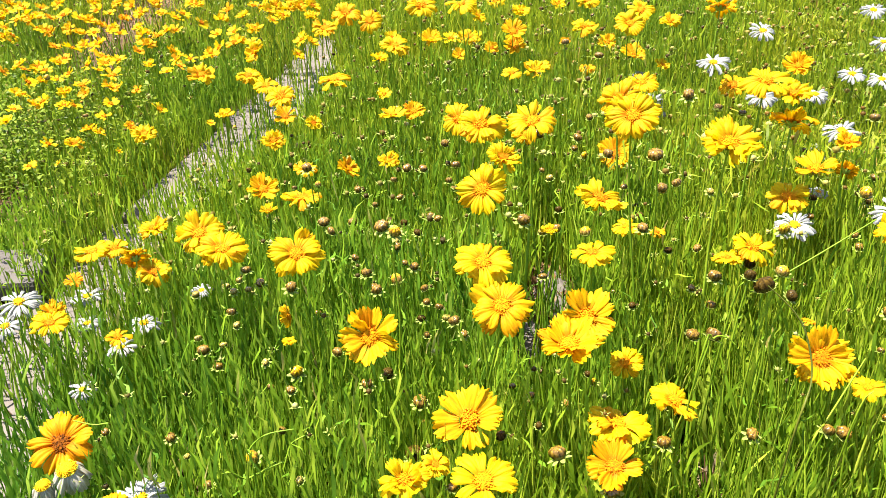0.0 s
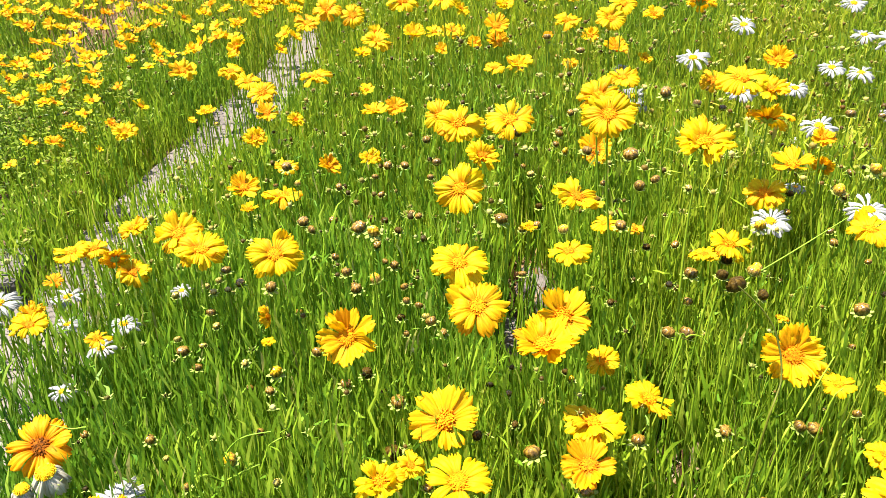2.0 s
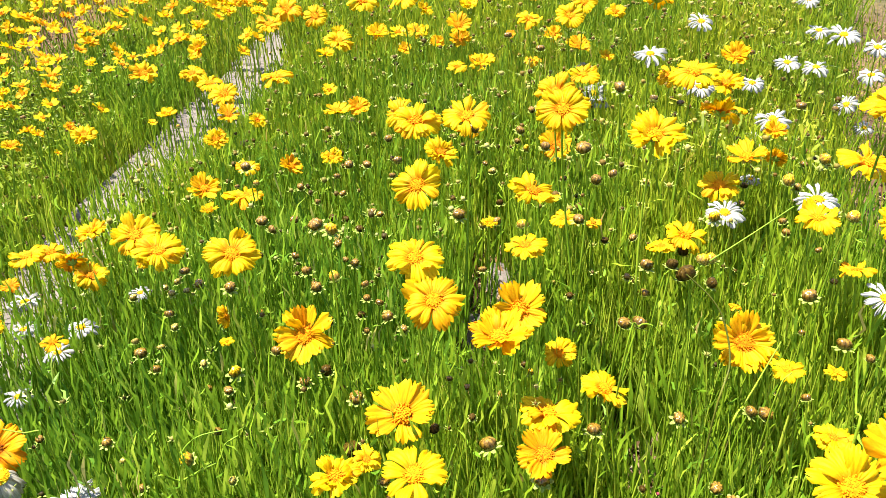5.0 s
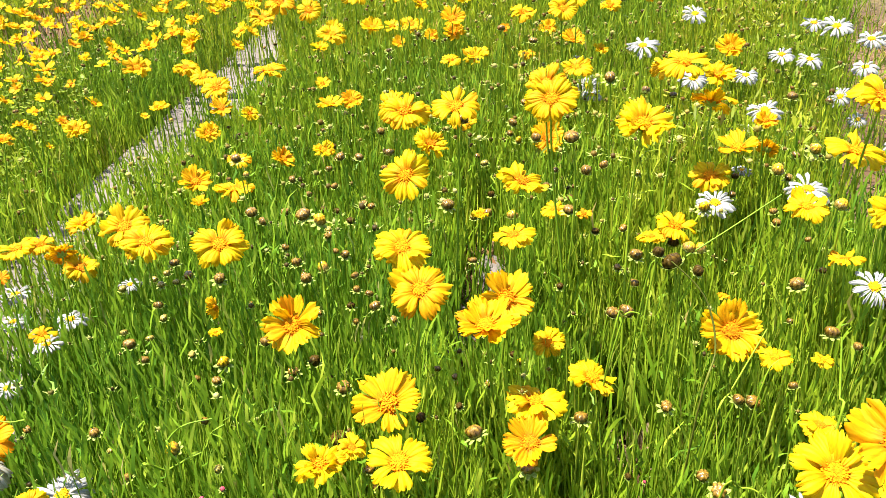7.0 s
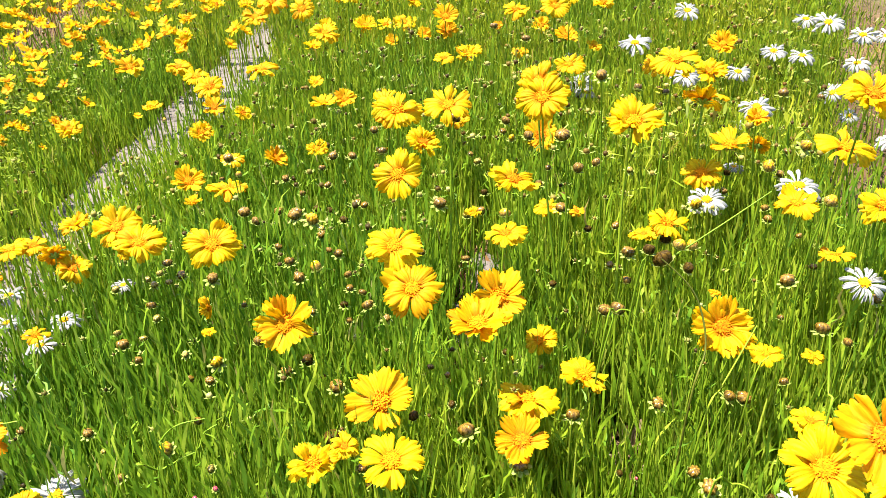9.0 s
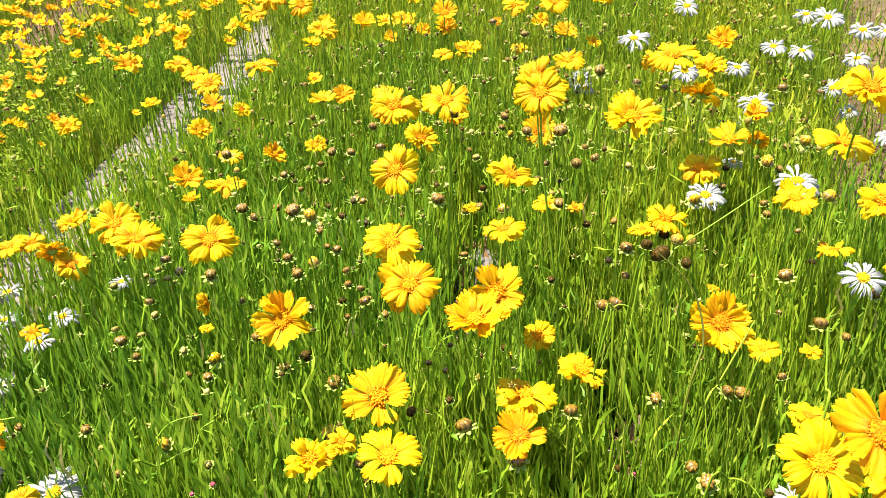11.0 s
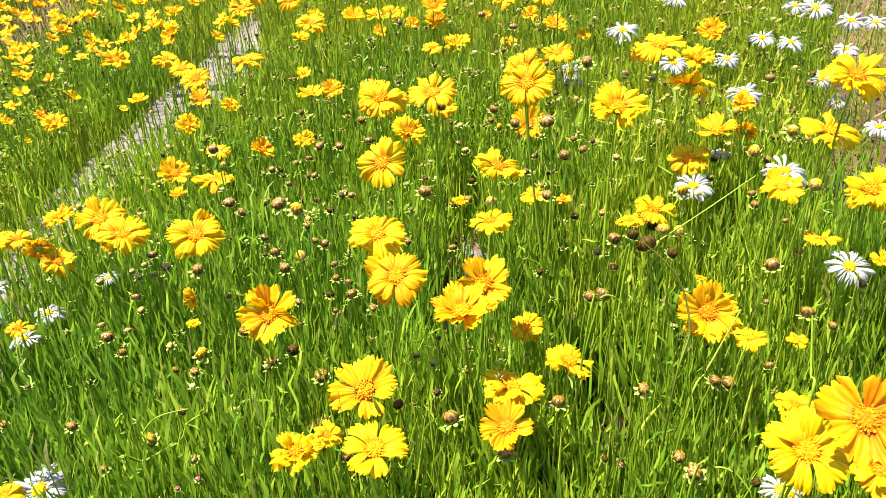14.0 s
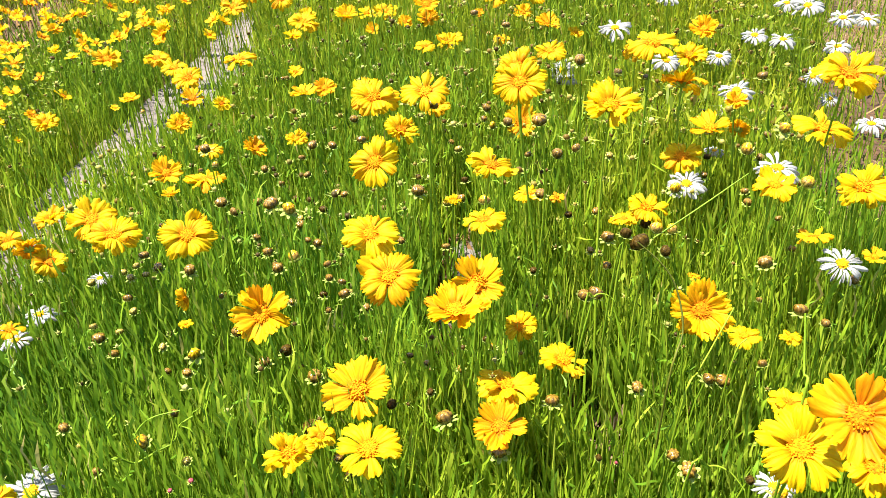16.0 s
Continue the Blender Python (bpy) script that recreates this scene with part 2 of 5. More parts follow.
def turned(lean, toward):
    """The rotation that leans an upright axis by some degrees towards a compass direction (0 is +x, 90 is +y)."""
    a = radians(toward)
    n = Vector((math.sin(radians(lean)) * math.cos(a), math.sin(radians(lean)) * math.sin(a), math.cos(radians(lean))))
    return Vector((0, 0, 1)).rotation_difference(n).to_matrix().to_4x4(), n


# ---- flower meshes ----
PETALS = {}


def petal_verts(form, rng, rows, cols, lobes):
    """A pleated petal, one unit long, that widens to a tip cut into lobes."""
    ph, ph2 = rng.uniform(0, 6.3), rng.uniform(0, 6.3)
    width = {"flat": 0.25, "cup": 0.25, "ruffled": 0.26, "droop": 0.24, "ray": 0.25}[form] * rng.uniform(0.85, 1.12)
    deep = rng.uniform(0.17, 0.32)
    pleat = rng.uniform(0.05, 0.09)
    verts = []
    for r in range(rows):
        s = (r / (rows - 1)) ** 0.85
        w = width * (0.24 + 0.76 * math.sin(min(s / 0.82, 1.0) * math.pi / 2) ** 1.2)
        if s > 0.84:
            w *= 1 - (0.22 if form != "ray" else 0.5) * ((s - 0.84) / 0.16) ** 2
        for c in range(cols):
            k = 2 * c / (cols - 1) - 1
            ridge = abs(math.sin(math.pi * lobes * 0.5 * (k + 1)))
            tip = max(0.0, (s - 0.60) / 0.40)
            y = s - tip * tip * (deep * (1 - ridge) ** 1.1 * (0.7 + 0.3 * math.sin(5 * k + ph)) + 0.06 * k * k)
            z = pleat * (ridge - 0.6) * (0.35 + 0.65 * s)
            if form in ("flat", "ray"):
                z += 0.12 * math.sin(math.pi * s) - 0.09 * s * s + 0.05 * math.sin(3 * s + ph) + 0.05 * s * math.sin(2.5 * k + ph2)
            elif form == "cup":
                z += 0.40 * s ** 1.4 - 0.16 * s ** 4 + 0.03 * math.sin(3 * s + ph)
            elif form == "droop":
                z += 0.10 * s - 0.42 * s * s
            else:
                z += 0.20 * s + 0.08 * math.sin(5 * s + ph) + 0.09 * s * math.sin(3.2 * k + ph2)
            z += 0.06 * s * s * math.sin(5 * k + ph2 + ph)
            z += -0.10 * k * k * s * (1 if form != "cup" else -0.8)
            verts.append((w * k + 0.05 * s * s * math.sin(ph2), y, z))
    return verts


def petal_mesh(form, tone, i):
    key = (form, tone, i)
    if key not in PETALS:
        rng = random.Random(f"{form}{i}")
        if tone == "white":
            rows, cols, lobes = 5, 7, 2
        else:
            rows, cols, lobes = 7, 13, 3 if i % 3 else 4
        PETALS[key] = mesh_from("petal", petal_verts("ray" if tone == "white" and form == "flat" else form, rng, rows, cols, lobes), grid_faces(rows, cols), TONES[tone] if tone in TONES else CREAM if form == "droop" else WHITE)
    return PETALS[key]


def floret_disc(name, mat, count, height, seed, bumpiness=1.0):
    """A dome of small pointed florets in a spiral, one unit in radius."""
    rng = random.Random(seed)
    verts, faces = [], []
    ring = [(math.cos(2 * math.pi * k / 14), math.sin(2 * math.pi * k / 14)) for k in range(14)]
    for r, z in ((1.0, -0.12), (0.9, 0.1 * height), (0.62, 0.62 * height), (0.3, 0.78 * height), (0.02, 0.74 * height)):
        verts += [(x * r, y * r, z) for x, y in ring]
    faces += grid_faces(5, 14, True)
    for i in range(count):
        q = math.sqrt((i + 0.5) / count)
        a = i * 2.39996 + rng.uniform(-0.5, 0.5)
        r = q * 0.97
        z = height * (0.78 - 0.72 * q ** 2.6)
        up = 8 / math.sqrt(count) * (0.06 + 0.15 * q * rng.uniform(0.3, 1.5)) * bumpiness
        out = r + 0.14 * q
        t = 0.82 / math.sqrt(count) * rng.uniform(0.8, 1.2)
        k = len(verts)
        ca, sa = math.cos(a), math.sin(a)
        for du, dv in ((-t, -t), (t, -t), (t, t), (-t, t)):
            verts.append(((r + du) * ca - dv * sa, (r + du) * sa + dv * ca, z - 0.05))
        for du, dv in ((-t * 0.6, -t * 0.6), (t * 0.6, -t * 0.6), (t * 0.6, t * 0.6), (-t * 0.6, t * 0.6)):
            verts.append(((out + du) * ca - dv * sa, (out + du) * sa + dv * ca, z + up))
        faces += [(k + j, k + (j + 1) % 4, k + 4 + (j + 1) % 4, k + 4 + j) for j in range(4)] + [(k + 4, k + 5, k + 6, k + 7)]
    return mesh_from(name, verts, faces, mat, False)


SMALL_DISCS = [floret_disc("flower_disc", DISC, 14, 0.55, 7), floret_disc("flower_disc", DISC_SHADED, 14, 0.5, 8)]
DISCS = [floret_disc("flower_disc", DISC, 84, 0.5, 1, 0.6), floret_disc("flower_disc", DISC_SHADED, 84, 0.45, 2, 0.6), floret_disc("flower_disc", DISC, 60, 0.6, 3, 1.1)]
BROWN_DISC = floret_disc("flower_disc", DISC_BROWN, 70, 0.4, 6, 0.7)
DAISY_DISCS = [floret_disc("flower_disc", DAISY_DISC, 64, 0.6, 4, 0.5), floret_disc("flower_disc", DAISY_DISC, 150, 0.62, 5, 0.4)]


def star_cup(name, mat, points, spread, drop):
    """Pointed bracts round a shallow cup, one unit in radius."""
    verts, faces = [], []
    half = math.pi / points
    for k in range(points):
        a = 2 * half * k
        u = Vector((math.cos(a), math.sin(a), 0))
        v = Vector((-u.y, u.x, 0))
        w = Vector((math.cos(a - half), math.sin(a - half), 0))
        b, c = 6 * k, 6 * ((k + 1) % points)
        tip = u * (0.8 + spread) + Vector((0, 0, drop))
        mid = u * (0.72 + 0.5 * spread) + Vector((0, 0, -0.1 + drop * 0.5))
        verts += [w * 0.14 + Vector((0, 0, -0.55)), w * 0.64 + Vector((0, 0, -0.3)), mid - v * 0.30, mid + v * 0.30, tip - v * 0.13, tip + v * 0.13]
        faces += [(b, c, c + 1, b + 1), (b + 1, c + 1, b + 3, b + 2), (b + 2, b + 3, b + 5, b + 4)]
    return mesh_from(name, verts, faces, mat)


CUPS = [star_cup("calyx", CALYX, 8, 0.7, -0.1), star_cup("calyx", CALYX, 8, 0.45, 0.15)]
BRACTS = [star_cup("calyx", BRACT, 8, 0.55, -0.15), star_cup("calyx", BRACT, 7, 0.75, -0.35), star_cup("calyx", BRACT, 8, 0.4, 0.1)]


def bud_mesh(kind, seed):
    """A round bud wrapped in eight overlapping scales, one unit in radius, its foot at the origin."""
    rng = random.Random(seed)
    verts = []
    rows, cols = 8, 16
    for r in range(rows):
        t = math.pi * r / (rows - 1)
        for c in range(cols):
            a = 2 * math.pi * c / cols
            ridge = 1 + (0.04 if c % 2 else -0.15) * math.sin(t)
            rad = math.sin(t) * ridge * rng.uniform(0.97, 1.03)
            z = 0.88 - 0.88 * math.cos(t)
            rad *= 1 + 0.10 * math.sin(a * 2 + len(kind)) * math.sin(t)
            if r >= rows - 2:
                z -= 0.16 if kind != "opening" else -0.1
            verts.append((max(rad, 0.03) * math.cos(a), max(rad, 0.03) * math.sin(a), z))
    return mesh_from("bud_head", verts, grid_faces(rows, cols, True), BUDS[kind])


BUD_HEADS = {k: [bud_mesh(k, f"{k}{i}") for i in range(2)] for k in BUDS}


def stalk(base, head, n, thick, rng, name="stem"):
    """The stem from the soil to the underside of a head that faces along n."""
    h = head.z - base.z
    wob = Vector((rng.uniform(-0.012, 0.012), rng.uniform(-0.012, 0.012), 0))
    pts = bezier(Vector((0, 0, -0.01)), Vector((SIDE * h * 0.45, SLANT * h * 0.45, h * 0.45)) + wob, head - base - (n * 0.5 + Vector((0, 0, 0.5))) * h * 0.35, head - base, 9)
    return tube(name, pts, [thick * (1.25 - 0.45 * i / 9) for i in range(10)], STEM)


def rooted(x, y, z, name, rng, spread=0.03):
    base = Vector((x + rng.uniform(-spread, spread) - SIDE * z, y + rng.uniform(-spread, spread) + 0.01 - SLANT * z, 0))
    root = new(name)
    root.empty_display_size = 0.02
    root.location = base
    return root, base, Vector((x, y, z))


SERIAL = [0]


def yellow_flower(x, y, z, across, lean, toward, form="flat", tone="yellow", petals=0, label="", middle=None):
    """A tickseed flower on its own stem; across: its breadth in metres."""
    SERIAL[0] += 1
    rng = random.Random(SERIAL[0] * 7919)
    if form == "flat" and y > 0.85 and across < 0.05:
        form = rng.choice(("ruffled", "cup", "ruffled", "flat"))
    root, base, head = rooted(x, y, z, "yellow_flower", rng)
    rot, n = turned(lean, toward)
    spin = pose(0, 0, 0, 0, 0, rng.uniform(0, 360))
    at = Matrix.Translation(head - base) @ rot @ spin
    put("stem", stalk(base, head - n * across * 0.05, n, 0.0013, rng), root)
    core = across * 0.150
    far = across < 0.026 * y
    which = 1 if tone == "orange" else rng.choice((0, 0, 0, 1, 2))
    disc = SMALL_DISCS[which % 2] if far else DISCS[which]
    put("flower_disc", middle or disc, root, at @ Matrix.Diagonal((core, core, core * 0.9, 1)), "rusty orange centre of tiny florets, darkened to stand for shade" if which == 1 else "orange centre of tiny florets")
    put("calyx", CUPS[rng.randrange(2)], root, at @ Matrix.Translation((0, 0, -core * 0.3)) @ Matrix.Diagonal((core, core, core, 1)), "green calyx")
    count = petals or rng.choice((10, 11, 12, 12, 13))
    layers = [(count, 1.0, 0.0)]
    if form == "ruffled":
        layers.append((rng.choice((6, 7, 8)), 0.74, 24.0))
    elif rng.random() < 0.6 and not petals:
        layers.append((rng.choice((4, 5, 6)), 0.84, 15.0))
    verts, faces = [], []
    for num, size, lift in layers:
        off = rng.uniform(0, 360)
        for k in range(num):
            f = form
            if form in ("flat", "cup") and rng.random() < 0.2:
                f = "ruffled"
            length = (across * 0.5 - core * 0.6) * size * rng.uniform(0.86, 1.07)
            wide = length * rng.uniform(0.92, 1.2) * (1.2 if num >= 10 else 1.4 if num > 7 else 1.55)
            m = at @ pose(0, 0, 0, 0, 0, off + 360 * (k + rng.uniform(-0.2, 0.2)) / num) @ pose(0, core * 0.6, 0, rng.uniform(-15, 18) + lift, rng.uniform(-26, 26), 0) @ Matrix.Diagonal((wide, length, length, 1))
            if far:
                n0 = len(verts)
                verts += [m @ Vector(v) for v in petal_verts(f, rng, 4, 7, 3)]
                faces += [tuple(n0 + q for q in face) for face in grid_faces(4, 7)]
            else:
                put("petal", petal_mesh(f, tone, rng.randrange(6)), root, m)
    if far:
        put("corolla", mesh_from("corolla", verts, faces, FAR_TONES[tone]), root)
    words = {"flat": "with toothed petals wide open", "cup": "with petals cupped upwards", "ruffled": "with ruffled double petals", "droop": "with fading petals hanging down"}[form]
    colour = {"yellow": "bright yellow", "golden": "golden yellow", "orange": "deep orange-yellow"}[tone]
    return tagged(root, label or f"{colour} tickseed flower {words}", "flower", "yellow flowers in the bed")


def daisy(x, y, z, across, lean, toward, form="flat", label=""):
    SERIAL[0] += 1
    rng = random.Random(SERIAL[0] * 6007)
    root, base, head = rooted(x, y, z, "daisy", rng)
    rot, n = turned(lean, toward)
    at = Matrix.Translation(head - base) @ rot @ pose(0, 0, 0, 0, 0, rng.uniform(0, 360))
    put("stem", stalk(base, head - n * across * 0.05, n, 0.0012, rng), root)
    core = across * (0.125 if form == "flat" else 0.14)
    put("flower_disc", DAISY_DISCS[0 if form == "flat" else 1], root, at @ Matrix.Diagonal((core, core, core, 1)), "yellow centre")
    put("calyx", CUPS[1], root, at @ Matrix.Diagonal((core * 0.9, core * 0.9, core * 0.8, 1)), "green calyx")
    num = rng.choice((20, 22, 25)) if form == "flat" else 17
    for k in range(num):
        length = (across * 0.5 - core * 0.7) * rng.uniform(0.76, 1.08)
        m = at @ pose(0, 0, 0, 0, 0, 360 * (k + rng.uniform(-0.2, 0.2)) / num) @ pose(0, core * 0.75, 0, rng.uniform(-24, 14) + (-48 if form == "droop" else 0), rng.uniform(-15, 15), 0)
        put("petal", petal_mesh("droop" if form == "droop" else "flat", "white", rng.randrange(5)), root, m @ Matrix.Diagonal((length * (0.5 if form == "flat" else 0.85), length, length, 1)))
    return tagged(root, label or ("white oxeye daisy with a yellow centre" if form == "flat" else "fading oxeye daisy with limp cream petals hanging down"), "daisy", "daisies among the flowers")


def flower_bud(x, y, z, across, kind="bronze", lean=12, toward=0, label=""):
    SERIAL[0] += 1
    rng = random.Random(SERIAL[0] * 4001)
    root, base, head = rooted(x, y, z - across * 0.4, "flower_bud", rng, 0.02)
    rot, n = turned(lean, toward)
    at = Matrix.Translation(head - base) @ rot @ pose(0, 0, 0, 0, 0, rng.uniform(0, 360))
    r = across * 0.47
    put("stem", stalk(base, head, n, 0.0010, rng), root)
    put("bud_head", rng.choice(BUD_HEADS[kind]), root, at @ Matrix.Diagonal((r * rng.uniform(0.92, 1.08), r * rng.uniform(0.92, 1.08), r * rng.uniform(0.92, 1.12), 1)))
    put("calyx", rng.choice(BRACTS), root, at @ Matrix.Translation((0, 0, r * 0.5)) @ Matrix.Diagonal((r * 1.04, r * 1.04, r * 0.9, 1)), "green spreading bracts")
    words = {"bronze": "round bronze-brown flower bud", "green": "round olive green flower bud", "dark": "dark brown spent flower head", "opening": "flower bud opening with a yellow tip", "pink": "small pink flower bud"}[kind]
    return tagged(root, label or f"{words} on a thin green stem", "bud", "flower buds")


# ---- the ground ----
def bare(x, y):
    """How bare the soil lies, 0 to 1: the trodden strip along the bed's edge, the patch in the far bed, two gaps between the plants."""
    b = 0.0
    for cx, cy, rx, ry in ((0.80, 0.98, 0.13, 0.26), (1.01, 1.40, 0.15, 0.34), (1.35, 2.00, 0.18, 0.42), (-1.00, 2.50, 0.13, 0.55), (-0.89, 2.08, 0.07, 0.25), (-0.86, 1.60, 0.06, 0.12), (-0.74, 1.20, 0.09, 0.13), (0.19, 0.95, 0.045, 0.15), (0.15, 0.81, 0.032, 0.11), (0.300, 0.610, 0.045, 0.100)):
        d = ((x - cx) / rx) ** 2 + ((y - cy) / ry) ** 2
        b = np.maximum(b, np.clip(1.35 - d, 0, 1))
    edge = 0.55 + 0.50 * (y - 0.90)
    strip = np.clip((x - edge) / 0.12, 0, 1) * np.clip((edge + 0.62 - x) / 0.12, 0, 1) * np.clip((y - 0.70) / 0.45, 0, 1)
    b = np.maximum(b, strip)
    return np.maximum(b, np.clip(1.6 - ((x + 0.68) / 0.12) ** 2 - ((y - 0.92) / 0.13) ** 2, 0, 1))


def path_x(y):
    """The middle of the stone edging between the two beds."""
    y = np.asarray(y, float)
    return -0.455 + 0.025 * np.clip(np.sin((y - 0.9) * 1.6), 0, 1) + 0.095 * np.clip(y - 1.15, 0, None) ** 1.25


def ground():
    verts, faces = [], []
    n = 90
    for j in range(n):
        v = 2 * j / (n - 1) - 1
        y = 1.4 + 2.4 * v + 78 * v ** 7
        for i in range(n):
            u = 2 * i / (n - 1) - 1
            x = 2.4 * u + 78 * u ** 7
            z = 0.012 * noise.noise((x * 6, y * 6, 0)) + 0.006 * noise.noise((x * 23, y * 23, 3)) - 0.012
            if abs(x - float(path_x(y))) < 0.16:
                z -= 0.012
            verts.append((x, y, z))
    ob = new("ground", mesh_from("ground", verts, grid_faces(n, n), SOIL))
    return tagged(ob, "brown crumbly garden soil under the plants", "soil", kind="structure")


ground()


def slab_mesh(name, w, l, h, seed):
    """A paving stone with chipped, rounded upper edges."""
    rng = random.Random(seed)
    bm = bmesh.new()
    bmesh.ops.create_cube(bm, size=1, matrix=Matrix.Diagonal((w, l, h, 1)))
    bmesh.ops.bevel(bm, geom=bm.edges[:], offset=0.006, segments=2, profile=0.6, affect="EDGES")
    for v in bm.verts:
        v.co += Vector([rng.uniform(-0.0015, 0.0015) for _ in range(3)])
    me = bpy.data.meshes.new(name)
    bm.to_mesh(me)
    bm.free()
    me.materials.append(STONE)
    return me


def edging():
    path = tagged(new("path"), "strip of pale paving stones between the flower beds", "path", kind="structure")
    meshes = [slab_mesh("paving_stone", 0.19, 0.292, 0.06, f"s{i}") for i in range(3)]
    rng = random.Random(5)
    y = -0.6
    k = 0
    while y < 4.6:
        x0, x1 = float(path_x(y)), float(path_x(y + 0.3))
        turn = -math.degrees(math.atan2(x1 - x0, 0.3))
        put("paving_stone", meshes[k % 3], path, pose((x0 + x1) / 2 + rng.uniform(-0.008, 0.008), y + 0.15, -0.012 + rng.uniform(-0.004, 0.004), rng.uniform(-0.8, 0.8), rng.uniform(-0.8, 0.8), turn + rng.uniform(-1.2, 1.2)))
        y += 0.3
        k += 1
    return path


edging()
slab = new("stone_slab", slab_mesh("stone_slab", 0.22, 0.10, 0.03, "slab"))
slab.data.materials[0] = SLAB
slab.matrix_basis = pose(-0.655, 0.985, 0.040, 0, 2, 9)
tagged(slab, "pale pinkish stone slab lying beside the paving", "stone")


def rock(x, y, size, seed):
    """A rounded, uneven stone half sunk in the soil."""
    rng = random.Random(seed)
    bm = bmesh.new()
    bmesh.ops.create_icosphere(bm, subdivisions=3, radius=1)
    off = Vector((rng.uniform(0, 9), rng.uniform(0, 9), 0))
    for v in bm.verts:
        v.co *= 1 + 0.35 * noise.noise(v.co * 1.1 + off) + 0.06 * noise.noise(v.co * 5 + off)
        v.co = Vector((v.co.x, v.co.y * 0.75, v.co.z * 0.5)) * size
    me = bpy.data.meshes.new("stone")
    bm.to_mesh(me)
    bm.free()
    me.materials.append(STONE)
    ob = new("stone", me)
    ob.matrix_basis = pose(x, y, size * 0.12, rng.uniform(-12, 12), rng.uniform(-12, 12), rng.uniform(0, 180))
    return tagged(ob, "pale weathered stone half sunk in the soil", "stone")


rock(0.205, 1.02, 0.045, 1)
rock(0.150, 0.90, 0.040, 2)
rock(0.115, 0.82, 0.034, 3)


# ---- grass and leaves ----
def leaf_mesh(name, mat, xs, ys, heights, widths, lean, heading, curl, levels=4, shape="blade", base_z=0.0, wave=0.0):
    """Many thin leaves in one mesh, each a tapering strip that bends over."""
    n = len(xs)
    verts = np.zeros((n, levels * 2 + 1, 3))
    dx, dy = np.cos(heading), np.sin(heading)
    sx, sy = -dy, dx
    face = np.random.default_rng(3).uniform(0, math.pi, n)
    wx, wy = np.cos(face), np.sin(face)
    phase, turns = np.random.default_rng(n).uniform(0, 6.283, (2, n))
    turns = 3.0 + 0.9 * turns
    for i in range(levels + 1):
        s = i / levels
        out = heights * (np.sin(lean) * s + curl * s * s * 0.6)
        z = heights * (np.cos(lean) * s - np.abs(curl) * s * s * 0.25) + base_z
        sway = wave * heights * (np.sin(turns * s + phase) - np.sin(phase)) * 0.5
        px, py = xs + dx * out + sx * sway + SIDE * z, ys + dy * out + sy * sway + SLANT * z
        w = widths * {"blade": 0.55 + 1.5 * s * (1.05 - s), "stem": 1 - 0.3 * s, "lance": 0.3 + 2.4 * s * (1 - s)}[shape] * 0.5
        if i == levels:
            verts[:, -1] = np.stack([px, py, z], 1)
        else:
            for k, sign in ((0, -1), (1, 1)):
                verts[:, 2 * i + k] = np.stack([px + sign * wx * w, py + sign * wy * w, z], 1)
    per = levels * 2 + 1
    quads = np.array([(2 * i, 2 * i + 1, 2 * i + 3, 2 * i + 2) for i in range(levels - 1)])
    tri = np.array([2 * levels - 2, 2 * levels - 1, 2 * levels])
    offs = np.arange(n)[:, None] * per
    loops = np.concatenate([(quads.reshape(1, -1) + offs), tri[None, :] + offs], 1).reshape(-1)
    sizes = np.tile(np.array([4] * (levels - 1) + [3]), n)
    starts = np.concatenate([[0], np.cumsum(sizes)[:-1]])
    me = bpy.data.meshes.new(name)
    me.vertices.add(n * per)
    me.vertices.foreach_set("co", verts.reshape(-1))
    me.loops.add(len(loops))
    me.loops.foreach_set("vertex_index", loops.astype(np.int32))
    me.polygons.add(len(sizes))
    me.polygons.foreach_set("loop_start", starts.astype(np.int32))
    me.polygons.foreach_set("loop_total", sizes.astype(np.int32))
    me.polygons.foreach_set("use_smooth", np.ones(len(sizes), bool))
    me.materials.append(mat)
    me.update(calc_edges=True)
    return me


def stem_mesh(name, mat, xs, ys, heights, radii, lean, heading, curl, wave, levels=3, sides=3):
    """Many thin three-sided stalks in one mesh."""
    n = len(xs)
    rng = np.random.default_rng(n)
    phase, turns, spin = rng.uniform(0, 6.283, (3, n))
    turns = 2.0 + 0.6 * turns
    dx, dy = np.cos(heading), np.sin(heading)
    verts = np.zeros((n, (levels + 1) * sides, 3))
    for i in range(levels + 1):
        s = i / levels
        out = heights * (np.sin(lean) * s + curl * s * s * 0.6)
        z = heights * np.cos(lean) * s
        sway = wave * heights * (np.sin(turns * s + phase) - np.sin(phase)) * 0.5
        px, py = xs + dx * out - dy * sway + SIDE * z, ys + dy * out + dx * sway + SLANT * z
        for k in range(sides):
            a = spin + 2 * math.pi * k / sides
            r = radii * (1.1 - 0.3 * s - 0.55 * (i == levels))
            verts[:, i * sides + k] = np.stack([px + r * np.cos(a), py + r * np.sin(a), z], 1)
    per = (levels + 1) * sides
    quads = np.array(grid_faces(levels + 1, sides, True))
    loops = (quads.reshape(1, -1) + np.arange(n)[:, None] * per).reshape(-1)
    count = n * len(quads)
    me = bpy.data.meshes.new(name)
    me.vertices.add(n * per)
    me.vertices.foreach_set("co", verts.reshape(-1))
    me.loops.add(len(loops))
    me.loops.foreach_set("vertex_index", loops.astype(np.int32))
    me.polygons.add(count)
    me.polygons.foreach_set("loop_start", (np.arange(count) * 4).astype(np.int32))
    me.polygons.foreach_set("loop_total", np.full(count, 4, np.int32))
    me.polygons.foreach_set("use_smooth", np.ones(count, bool))
    me.materials.append(mat)
    me.update(calc_edges=True)
    return me


